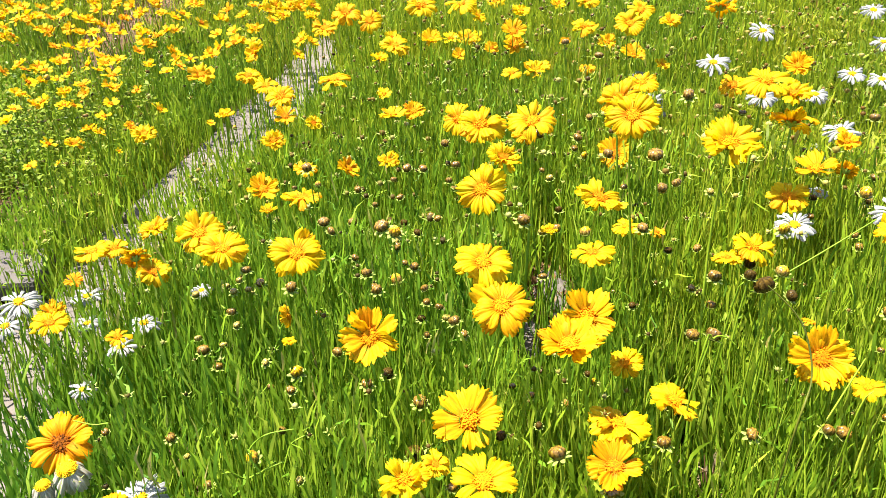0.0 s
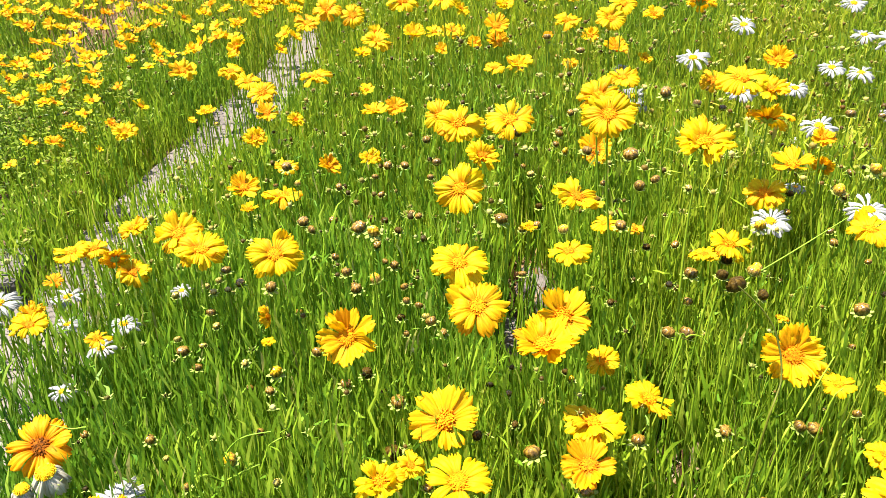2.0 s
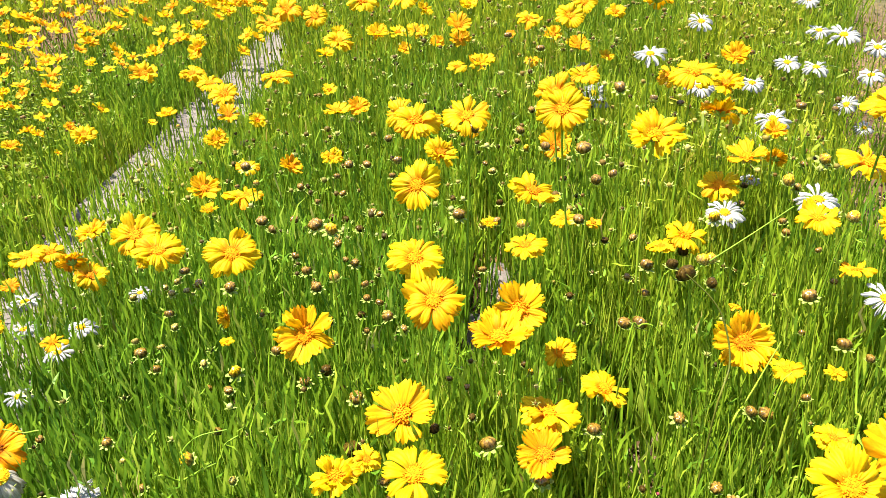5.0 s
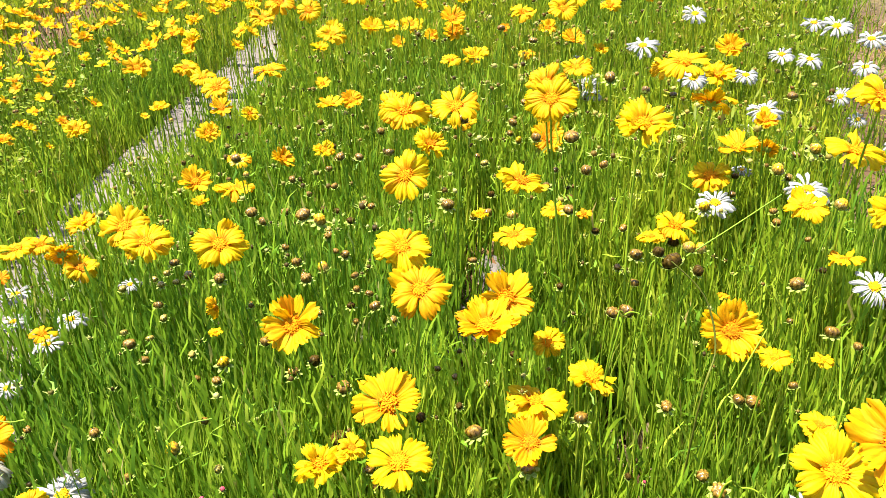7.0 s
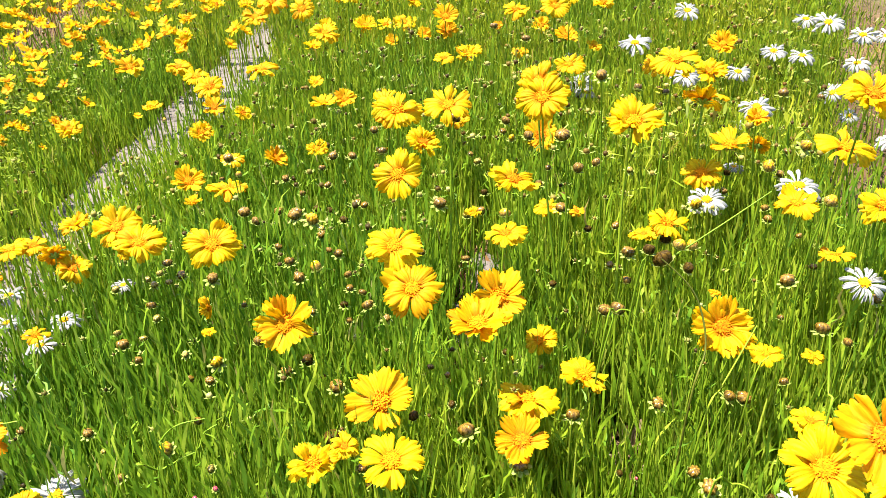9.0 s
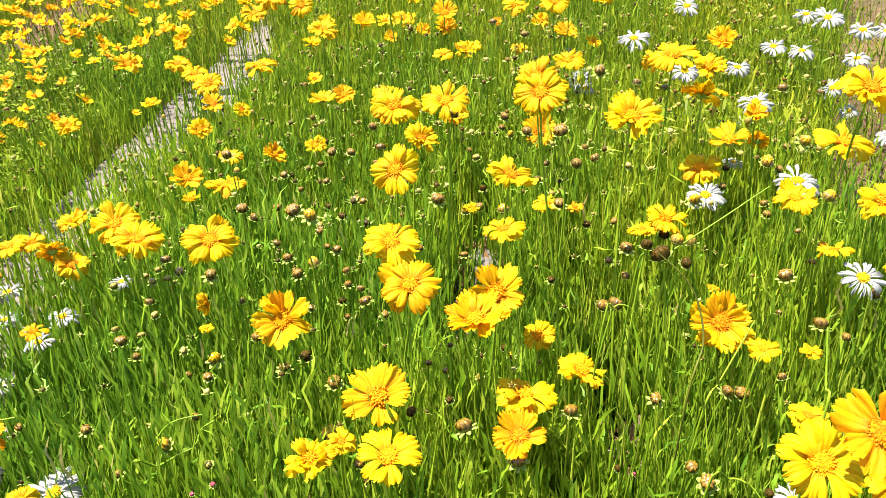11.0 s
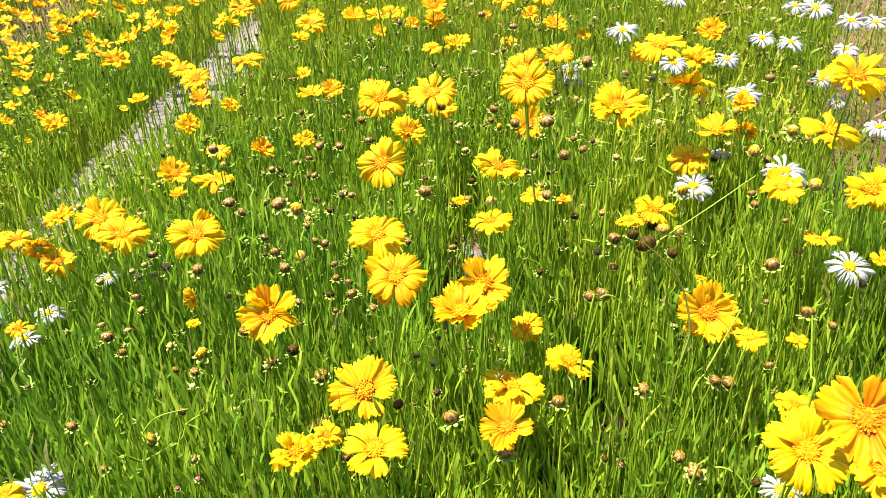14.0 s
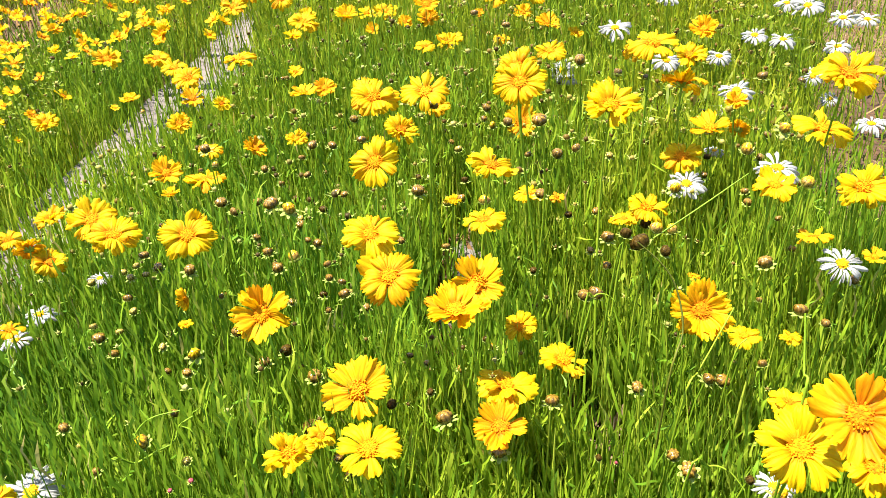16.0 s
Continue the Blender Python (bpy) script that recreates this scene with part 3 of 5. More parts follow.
def verge(x, y):
    """How high the growth stands for its place: lower along the near side of the paving and in the far bed."""
    across = x - path_x(y)
    return (1 - 0.42 * np.exp(-((across - 0.12) / 0.06) ** 4) * np.clip((y - 1.0) / 0.3, 0, 1)) * np.where(across < -0.08, 0.75, 1.0)


def canopy(x, y):
    """The height of the leaf tops over the ground."""
    lower = 0.06 * np.clip((y - 0.9) / 0.6, 0, 1) * np.clip((x - 0.2) / 0.4, 0, 1)
    return np.clip(0.165 + 0.09 * x + 0.02 * np.sin(9 * x + 4 * y) + 0.015 * np.sin(17 * y - 6 * x), 0.10, 0.26) * verge(x, y) - lower


def bed_edge(x, y):
    """Half the breadth of the densely grown part, with an uneven rim."""
    return 0.50 + 0.56 * y + 0.06 * np.sin(5 * y + 2 * np.sign(x)) + 0.04 * np.sin(13 * y + x)


def scatter(rng, count, keep_path, keep_bare, x0=-2.3, x1=2.4, y0=0.12, y1=3.3):
    """Places in the beds, thinned on the paving and the bare soil, and farther off."""
    x = rng.uniform(x0, x1, count)
    y = rng.uniform(y0, y1, count)
    near = np.clip(1.15 - 0.33 * y, 0.2, 1)
    inside = np.abs(x - 0.08) < bed_edge(x, y)
    on_path = (np.abs(x - path_x(y)) < 0.082) & (y < 2.2 + 0.2 * np.sin(31 * x))
    weedy = ((x + 0.86) / 0.30) ** 2 + ((y - 1.38) / 0.36) ** 2 < 1 + 0.3 * np.sin(21 * x + 17 * y)
    p = near * np.where(weedy, 0.7, 1.0) * np.where(on_path, keep_path * np.where(y < 1.1, 7.0, 2.5), 1.0) * (1 - (1 - keep_bare) * bare(x, y)) * inside
    ok = rng.random(count) < p
    return x[ok], y[ok]


def meadow():
    rng = np.random.default_rng(11)
    x, y = scatter(rng, 300000, 0.02, 0.02)
    n = len(x)
    h = canopy(x, y) * rng.uniform(0.30, 0.92, n)
    me = leaf_mesh("grass", GRASS, x, y, h, rng.uniform(0.0021, 0.0045, n), rng.normal(0, 0.10, n), rng.uniform(0, 6.283, n), rng.normal(0, 0.20, n), 5, wave=rng.uniform(0.0, 0.20, n))
    tagged(new("grass", me), "dense upright bright green narrow leaves", "grass", kind="stuff")
    x, y = scatter(rng, 88000, 0.10, 0.04)
    ok = rng.random(len(x)) < 0.55 + 0.45 * np.clip((x + 0.1) / 0.3, 0, 1) + (y > 1.1)
    x, y = x[ok], y[ok]
    n = len(x)
    h = canopy(x, y) * rng.uniform(0.65, 1.2, n)
    me = stem_mesh("thin_stems", STALKS, x, y, h, rng.uniform(0.0008, 0.0014, n), rng.normal(0, 0.08, n), rng.uniform(0, 6.283, n), rng.normal(0, 0.10, n), rng.uniform(0.0, 0.14, n))
    tagged(new("thin_stems", me), "thin pale green stems standing among the leaves", "stems", kind="stuff")
    x, y = scatter(rng, 20000, 0.03, 0.05)
    ok = (y > 0.85) | (x > 0.15) | (rng.random(len(x)) < 0.4)
    x, y = x[ok], y[ok]
    n = len(x)
    h = canopy(x, y) * rng.uniform(0.3, 0.8, n)
    me = leaf_mesh("broad_leaves", LEAF, x, y, h, rng.uniform(0.0026, 0.0048, n), rng.uniform(0.02, 0.3, n), rng.uniform(0, 6.283, n), rng.uniform(0.1, 0.5, n), 7, "lance", wave=0.1)
    tagged(new("broad_leaves", me), "spoon-shaped green basal leaves among the grass", "leaves", kind="stuff")
    x, y = scatter(rng, 160000, 0.02, 0.05)
    ok = (y > 0.95) | (rng.random(len(x)) < 0.4)
    x, y = x[ok], y[ok]
    n = len(x)
    low = canopy(x, y) * rng.uniform(0.25, 1.0, n)
    me = leaf_mesh("small_leaves", LEAF, x, y, rng.uniform(0.008, 0.024, n), rng.uniform(0.0018, 0.0046, n), rng.uniform(0.0, 1.3, n), rng.uniform(0, 6.283, n), rng.uniform(-0.6, 0.7, n), 3, "lance", base_z=low, wave=0.3)
    tagged(new("small_leaves", me), "small green side leaves along the stems", "leaves", kind="stuff")
    x = rng.uniform(0.08, 0.85, 17000)
    y = rng.uniform(0.28, 1.0, 17000)
    ok = bare(x, y) < 0.3
    x, y = x[ok], y[ok]
    n = len(x)
    me = leaf_mesh("lance_leaves", LIGHT_LEAF, x, y, canopy(x, y) * rng.uniform(0.45, 0.98, n), rng.uniform(0.0032, 0.0066, n), rng.uniform(0.0, 0.13, n), rng.uniform(0, 6.283, n), rng.uniform(0.0, 0.4, n), 6, "lance", wave=0.15)
    tagged(new("lance_leaves", me), "upright pale green lance-shaped leaves", "leaves", kind="stuff")
    x = rng.uniform(0.22, 0.95, 1100)
    y = rng.uniform(0.28, 0.95, 1100)
    ok = bare(x, y) < 0.3
    x, y = x[ok], y[ok]
    n = len(x)
    me = stem_mesh("pale_stems", STALKS, x, y, canopy(x, y) * rng.uniform(0.7, 1.2, n), rng.uniform(0.0009, 0.0016, n), rng.normal(0, 0.10, n), rng.uniform(0, 6.283, n), rng.normal(0, 0.10, n), 0.05, 4, 4)
    tagged(new("pale_stems", me), "thin pale stems crowded at the edge of the bed", "stems", kind="stuff")
    x = rng.uniform(-1.7, -0.7, 1500)
    y = rng.uniform(1.5, 3.2, 1500)
    ok = rng.random(1500) < 0.15 + bare(x, y)
    x, y = x[ok], y[ok]
    n = len(x)
    me = leaf_mesh("dry_stems", DRY, x, y, rng.uniform(0.05, 0.17, n), rng.uniform(0.0015, 0.0035, n), rng.normal(0, 0.4, n), rng.uniform(0, 6.283, n), rng.normal(0, 0.4, n), 4, "stem")
    tagged(new("dry_stems", me), "dry brown stems over bare soil", "stems", kind="stuff")
    x, y = scatter(rng, 308000, 0.02, 0.05)
    ok = (x < 0.12) | (y > 0.95) | (rng.random(len(x)) < 0.5)
    x, y = x[ok], y[ok]
    n = len(x)
    low = canopy(x, y) * rng.uniform(0.35, 1.0, n)
    me = leaf_mesh("side_leaves", GRASS, x, y, rng.uniform(0.018, 0.052, n), rng.uniform(0.0021, 0.0040, n), rng.uniform(-0.1, 0.24, n), rng.uniform(0, 6.283, n), rng.normal(0, 0.24, n), 3, "lance", base_z=low, wave=0.18)
    tagged(new("side_leaves", me), "short narrow green leaves rising from the stems", "leaves", kind="stuff")
    x = np.clip(rng.normal(-0.86, 0.15, 9000), -1.4, -0.57)
    y = rng.normal(1.38, 0.18, 9000)
    n = len(x)
    me = leaf_mesh("low_weeds", OLIVE, x, y, rng.uniform(0.005, 0.011, n), rng.uniform(0.004, 0.008, n), rng.uniform(0.6, 1.6, n), rng.uniform(0, 6.283, n), rng.uniform(-0.4, 0.5, n), 4, "lance", base_z=rng.uniform(0.02, 0.15, n))
    tagged(new("low_weeds", me), "low weeds with small rounded green leaves", "weeds", kind="stuff")
    x = rng.uniform(0.25, 1.5, 16000)
    y = rng.uniform(0.95, 2.6, 16000)
    ok = (bare(x, y) < 0.5) & (x < 0.3 + 0.6 * y) & ((x > 0.5 * y - 0.12) | (rng.random(16000) < 0.12))
    x, y = x[ok], y[ok]
    n = len(x)
    low = canopy(x, y) * rng.uniform(0.5, 1.08, n)
    me = leaf_mesh("stem_leaves", OLIVE, x, y, rng.uniform(0.010, 0.030, n), rng.uniform(0.004, 0.008, n), rng.uniform(0.2, 1.5, n), rng.uniform(0, 6.283, n), rng.uniform(-0.5, 0.7, n), 3, "lance", base_z=low)
    tagged(new("stem_leaves", me), "small spreading green leaves among the daisies", "leaves", kind="stuff")
    y = rng.uniform(0.75, 2.5, 2000)
    x = 0.58 + 0.50 * (y - 0.90) + rng.uniform(0.0, 1.0, 2000) ** 1.5 * 0.45
    n = len(x)
    me = leaf_mesh("edge_weeds", OLIVE, x, y, rng.uniform(0.010, 0.032, n), rng.uniform(0.003, 0.007, n), rng.uniform(0.1, 1.4, n), rng.uniform(0, 6.283, n), rng.uniform(-0.5, 0.7, n), 3, "lance", base_z=rng.uniform(0.0, 0.05, n), wave=0.2)
    tagged(new("edge_weeds", me), "low green weeds creeping over the trodden soil", "weeds", kind="stuff")
    x = rng.uniform(-1.8, -0.5, 15000)
    y = rng.uniform(0.9, 3.0, 15000)
    ok = (bare(x, y) < 0.5) & (x < path_x(y) - 0.09)
    x, y = x[ok], y[ok]
    n = len(x)
    low = canopy(x, y) * rng.uniform(0.4, 1.1, n)
    me = leaf_mesh("bushy_leaves", OLIVE, x, y, rng.uniform(0.010, 0.030, n), rng.uniform(0.003, 0.006, n), rng.uniform(0.1, 1.3, n), rng.uniform(0, 6.283, n), rng.uniform(-0.6, 0.7, n), 3, "lance", base_z=low, wave=0.2)
    tagged(new("bushy_leaves", me), "small olive leaves of the bushy far bed", "leaves", kind="stuff")
    x = rng.uniform(0.05, 0.42, 2500)
    y = rng.uniform(0.45, 1.15, 2500)
    ok = bare(x, y) > 0.25
    x, y = x[ok][:420], y[ok][:420]
    n = len(x)
    me = leaf_mesh("wilted_leaves", DRY, x, y, rng.uniform(0.02, 0.06, n), rng.uniform(0.003, 0.009, n), rng.uniform(0.3, 1.4, n), rng.uniform(0, 6.283, n), rng.uniform(-0.3, 0.9, n), 5, "lance")
    tagged(new("wilted_leaves", me), "wilted brown leaves in gaps between the plants", "leaves", kind="stuff")
    x = rng.uniform(-1.9, 2.2, 9000)
    y = rng.uniform(0.2, 3.4, 9000)
    ok = rng.random(9000) < 0.12 + 0.88 * bare(x, y)
    x, y = x[ok], y[ok]
    n = len(x)
    me = leaf_mesh("dry_litter", DRY, x, y, rng.uniform(0.02, 0.07, n), rng.uniform(0.001, 0.005, n), rng.uniform(1.2, 1.5, n), rng.uniform(0, 6.283, n), rng.uniform(-0.2, 0.2, n), 3, "lance", base_z=0.004)
    tagged(new("dry_litter", me), "dry brown leaves and straw on bare soil", "litter", kind="stuff")
    x = rng.uniform(-5.5, 5.5, 130000)
    y = rng.uniform(-4, 7, 130000)
    outer = (np.hypot(x, y - 1.5) < 5.4) & ((np.abs(x - 0.08) > bed_edge(x, y)) | (np.abs(x) > 2.3) | (y > 3.3) | (y < 0.12)) & (np.abs(x - path_x(y)) > 0.1) & (bare(x, y) < 0.4)
    ok = outer & (rng.random(130000) < np.clip(1.6 - 0.27 * np.hypot(x, y - 1.5), 0.05, 1))
    x, y = x[ok], y[ok]
    n = len(x)
    me = leaf_mesh("outer_grass", GRASS, x, y, canopy(np.clip(x, -1, 1), y) * rng.uniform(0.5, 1.1, n), rng.uniform(0.006, 0.013, n), rng.normal(0, 0.3, n), rng.uniform(0, 6.283, n), rng.normal(0, 0.4, n), 2)
    tagged(new("outer_grass", me), "green meadow grass round the flower beds", "grass", kind="stuff")


meadow()


# ---- the flowers ----
yellow_flower(-0.095, 0.688, 0.262, 0.055, 29, -76)
yellow_flower(-0.215, 0.764, 0.240, 0.055, 30, -93)
yellow_flower(-0.181, 0.727, 0.242, 0.055, 14, -38)
yellow_flower(-0.016, 0.598, 0.232, 0.055, 50, -104, "cup", "golden")
yellow_flower(0.071, 0.512, 0.218, 0.056, 30, -115, "cup", "golden")
yellow_flower(0.081, 0.623, 0.295, 0.055, 23, -77)
yellow_flower(0.097, 0.587, 0.275, 0.055, 30, -94, "flat", "golden")
yellow_flower(0.082, 0.751, 0.303, 0.055, 52, -118)
yellow_flower(0.107, 0.862, 0.290, 0.042, 31, -45)
yellow_flower(0.227, 0.778, 0.372, 0.056, 40, -103)
yellow_flower(0.251, 0.967, 0.325, 0.055, 35, -102, "flat", "golden")
yellow_flower(0.348, 1.283, 0.245, 0.055, 16, -103)
yellow_flower(0.242, 0.557, 0.204, 0.046, 12, -14)
# Orange tone stands in for the shade of the flower above it.
yellow_flower(0.180, 0.479, 0.206, 0.045, 17, -105, "cup", "orange")
yellow_flower(0.082, 0.449, 0.219, 0.052, 13, -117)
yellow_flower(0.026, 0.444, 0.223, 0.038, 7, -84, "ruffled", "yellow")
yellow_flower(0.047, 0.460, 0.223, 0.024, 15, -35)
yellow_flower(0.362, 0.576, 0.237, 0.056, 48, -112, "cup", "golden")
yellow_flower(0.379, 0.642, 0.228, 0.013, 1, 62, "flat", "golden")
yellow_flower(0.173, 0.612, 0.248, 0.055, 38, -101, "cup", "golden")
yellow_flower(0.150, 0.556, 0.261, 0.055, 14, -128, "cup", "golden")
yellow_flower(0.214, 0.620, 0.193, 0.034, 28, -126)
yellow_flower(0.189, 0.523, 0.207, 0.053, 11, 27)
yellow_flower(0.303, 0.715, 0.371, 0.055, 22, -89, "ruffled", "yellow")
yellow_flower(0.196, 0.737, 0.303, 0.055, 14, -33)
yellow_flower(0.184, 0.680, 0.273, 0.042, 11, -147)
yellow_flower(0.378, 0.794, 0.218, 0.048, 18, -37)
yellow_flower(0.351, 0.787, 0.208, 0.036, 9, 150)
yellow_flower(0.135, 0.834, 0.344, 0.055, 26, -112)
yellow_flower(0.155, 1.151, 0.206, 0.048, 16, -95, "flat", "golden")
yellow_flower(0.054, 1.137, 0.233, 0.055, 29, -103)
yellow_flower(0.080, 0.830, 0.340, 0.055, 25, -91)
yellow_flower(0.432, 0.857, 0.249, 0.051, 25, -115)
yellow_flower(0.388, 0.881, 0.377, 0.055, 14, -112)
yellow_flower(0.461, 1.183, 0.275, 0.042, 36, -109, "flat", "golden")
yellow_flower(0.493, 1.045, 0.310, 0.048, 17, -114, "ruffled", "yellow")
yellow_flower(0.434, 0.898, 0.325, 0.055, 36, 66, "flat", "golden")
yellow_flower(0.661, 1.444, 0.231, 0.055, 38, -113, "cup", "golden")
yellow_flower(0.486, 0.921, 0.258, 0.053, 18, -143, "cup", "golden")
yellow_flower(0.523, 0.923, 0.254, 0.031, 66, 54, "flat", "golden")
yellow_flower(0.499, 0.892, 0.304, 0.027, 34, -118, "cup", "golden")
yellow_flower(0.277, 1.081, 0.206, 0.053, 39, -102, "cup", "golden")
yellow_flower(0.253, 0.848, 0.212, 0.039, 9, 165)
yellow_flower(0.283, 0.829, 0.216, 0.020, 9, -106, "flat", "orange")
yellow_flower(0.166, 0.867, 0.195, 0.024, 2, -97)
yellow_flower(-0.204, 0.979, 0.190, 0.045, 33, -74, "cup", "golden")
yellow_flower(-0.146, 0.950, 0.191, 0.055, 2, 103)
yellow_flower(-0.182, 0.916, 0.190, 0.026, 4, -74)
yellow_flower(-0.309, 0.865, 0.190, 0.040, 14, -137)
yellow_flower(-0.359, 0.807, 0.190, 0.042, 13, -135)
yellow_flower(-0.336, 0.815, 0.190, 0.033, 10, -62)
yellow_flower(-0.305, 0.794, 0.190, 0.034, 65, 117, "flat", "golden")
yellow_flower(-0.285, 0.788, 0.176, 0.041, 21, -45)
yellow_flower(-0.376, 0.718, 0.152, 0.042, 9, -56)
yellow_flower(-0.386, 0.743, 0.150, 0.029, 23, -57, "cup", "golden")
yellow_flower(-0.280, 0.673, 0.170, 0.027, 0, -61, "flat", "golden")
yellow_flower(-0.283, 0.545, 0.150, 0.055, 36, -70, "flat", "orange", petals=13, middle=BROWN_DISC, label="golden orange tickseed flower with a dark rusty centre")
yellow_flower(-0.108, 0.682, 0.193, 0.025, 77, -4, "droop", "golden")
yellow_flower(-0.102, 0.652, 0.185, 0.015, 1, -74)
yellow_flower(-0.391, 0.807, 0.150, 0.024, 1, -59, "cup", "orange")
yellow_flower(-0.246, 1.294, 0.210, 0.055, 21, -99)
yellow_flower(-0.302, 1.415, 0.190, 0.052, 13, -75)
yellow_flower(-0.233, 1.257, 0.190, 0.039, 33, -76, "cup", "golden")
yellow_flower(-0.228, 1.148, 0.190, 0.040, 27, -75)
yellow_flower(-0.181, 1.228, 0.190, 0.031, 36, -58)
yellow_flower(-0.144, 1.230, 0.260, 0.055, 6, -80)
yellow_flower(-0.348, 1.471, 0.190, 0.054, 13, -74)
yellow_flower(-0.431, 1.453, 0.197, 0.055, 32, -70, "ruffled", "yellow")
yellow_flower(-0.457, 1.218, 0.170, 0.042, 24, -66)
yellow_flower(-0.160, 1.045, 0.190, 0.035, 6, -77)
yellow_flower(-0.100, 1.051, 0.190, 0.037, 37, -21, "cup", "golden")
yellow_flower(-0.046, 1.081, 0.190, 0.034, 25, -84, "ruffled", "yellow")
yellow_flower(-0.057, 1.272, 0.190, 0.045, 10, -84)
yellow_flower(-0.023, 1.290, 0.190, 0.040, 33, -86, "cup", "golden")
yellow_flower(-0.081, 1.376, 0.190, 0.030, 26, -84)
yellow_flower(-0.064, 1.413, 0.266, 0.055, 20, -60)
yellow_flower(-0.100, 1.758, 0.190, 0.042, 29, -50)
yellow_flower(-0.112, 1.598, 0.190, 0.041, 8, -83)
yellow_flower(-0.133, 1.634, 0.256, 0.055, 45, -83)
yellow_flower(-0.133, 1.324, 0.341, 0.055, 24, -81, "flat", "golden")
yellow_flower(-0.213, 1.561, 0.259, 0.055, 23, -80)
yellow_flower(-0.011, 1.334, 0.353, 0.055, 25, -87)
yellow_flower(-0.016, 1.752, 0.190, 0.055, 22, -87, "cup", "yellow")
yellow_flower(0.028, 1.763, 0.190, 0.045, 22, -89)
yellow_flower(0.069, 1.743, 0.199, 0.054, 22, -90)
yellow_flower(0.049, 1.546, 0.215, 0.031, 37, -89, "cup", "golden")
yellow_flower(0.113, 1.565, 0.223, 0.031, 38, -92, "cup", "golden")
yellow_flower(0.154, 1.570, 0.255, 0.055, 39, -93, "cup", "golden")
yellow_flower(0.158, 1.586, 0.224, 0.045, 38, -94, "cup", "golden")
yellow_flower(0.195, 1.472, 0.210, 0.055, 13, -95, "ruffled", "yellow")
yellow_flower(0.148, 1.456, 0.206, 0.040, 13, -93)
yellow_flower(0.053, 1.337, 0.355, 0.055, 13, -137)
yellow_flower(0.087, 1.839, 0.223, 0.046, 41, -32)
yellow_flower(0.139, 2.147, 0.190, 0.054, 33, -92)
yellow_flower(0.192, 1.944, 0.210, 0.049, 17, -94)
yellow_flower(0.293, 1.579, 0.263, 0.055, 17, -99)
yellow_flower(0.301, 2.128, 0.190, 0.044, 32, -97)
yellow_flower(0.330, 1.814, 0.262, 0.055, 18, -99)
yellow_flower(0.261, 1.607, 0.226, 0.023, 30, -97, "cup", "orange")
yellow_flower(0.370, 1.745, 0.190, 0.044, 39, -100, "cup", "golden")
yellow_flower(0.297, 1.520, 0.198, 0.035, 10, -99)
yellow_flower(0.410, 1.658, 0.190, 0.054, 29, -102, "cup", "golden")
yellow_flower(0.328, 1.331, 0.329, 0.055, 32, -88)
yellow_flower(0.402, 1.599, 0.292, 0.055, 32, -102)
yellow_flower(0.535, 1.881, 0.206, 0.055, 21, -105)
yellow_flower(0.461, 1.307, 0.362, 0.055, 32, 72, "flat", "golden")
yellow_flower(0.453, 1.578, 0.190, 0.034, 28, -68)
yellow_flower(0.362, 0.395, 0.259, 0.057, 32, -115)
# Shaded, backlit petals: the shade is put into the orange tone.
yellow_flower(0.377, 0.375, 0.306, 0.056, 44, -135, "cup", "orange", petals=9)
yellow_flower(0.444, 0.427, 0.202, 0.047, 12, -131)
yellow_flower(0.406, 0.489, 0.210, 0.033, 5, 57)
yellow_flower(0.481, 0.653, 0.417, 0.055, 21, -98)
yellow_flower(0.489, 0.683, 0.355, 0.055, 13, -79)
yellow_flower(0.566, 0.716, 0.277, 0.055, 29, -124)
yellow_flower(0.517, 0.600, 0.270, 0.021, 17, -126, "cup", "golden")
yellow_flower(0.486, 0.646, 0.264, 0.034, 23, 117, "flat", "golden")
yellow_flower(0.419, 0.530, 0.241, 0.018, 2, -122)
yellow_flower(0.389, 0.546, 0.231, 0.028, 8, 166)
yellow_flower(0.455, 0.678, 0.302, 0.042, 12, -118)
yellow_flower(-0.197, 0.457, 0.173, 0.028, 3, -52)
yellow_flower(-1.103, 2.095, 0.170, 0.039, 26, -128, "cup", "yellow", petals=6)
yellow_flower(-1.060, 2.097, 0.170, 0.039, 24, -0, "flat", "golden", petals=6)
yellow_flower(-1.058, 1.967, 0.170, 0.041, 36, -121, "cup", "yellow", petals=6)
yellow_flower(-1.031, 1.980, 0.170, 0.037, 48, -119, "ruffled", "yellow", petals=7)
yellow_flower(-1.139, 2.068, 0.170, 0.043, 34, -8, "cup", "yellow", petals=5)
yellow_flower(-1.039, 2.152, 0.170, 0.050, 30, -122, "ruffled", "yellow", petals=5)
yellow_flower(-0.967, 2.025, 0.170, 0.045, 24, -123, "cup", "yellow", petals=7)
yellow_flower(-0.949, 2.170, 0.170, 0.046, 35, -8, "ruffled", "yellow", petals=6)
yellow_flower(-0.905, 2.078, 0.170, 0.044, 31, -122, "cup", "yellow", petals=6)
yellow_flower(-0.875, 1.975, 0.170, 0.041, 36, -13, "ruffled", "golden", petals=6)
yellow_flower(-0.907, 1.991, 0.170, 0.047, 30, 8, "cup", "yellow", petals=7)
yellow_flower(-0.885, 2.173, 0.170, 0.046, 36, -121, "ruffled", "yellow", petals=7)
yellow_flower(-0.797, 1.996, 0.170, 0.037, 15, -13, "ruffled", "orange", petals=7)
yellow_flower(-0.786, 1.894, 0.170, 0.038, 42, -122, "ruffled", "yellow", petals=6)
yellow_flower(-0.753, 1.852, 0.170, 0.040, 19, -7, "cup", "yellow", petals=6)
yellow_flower(-0.731, 1.913, 0.170, 0.036, 33, -129, petals=6)
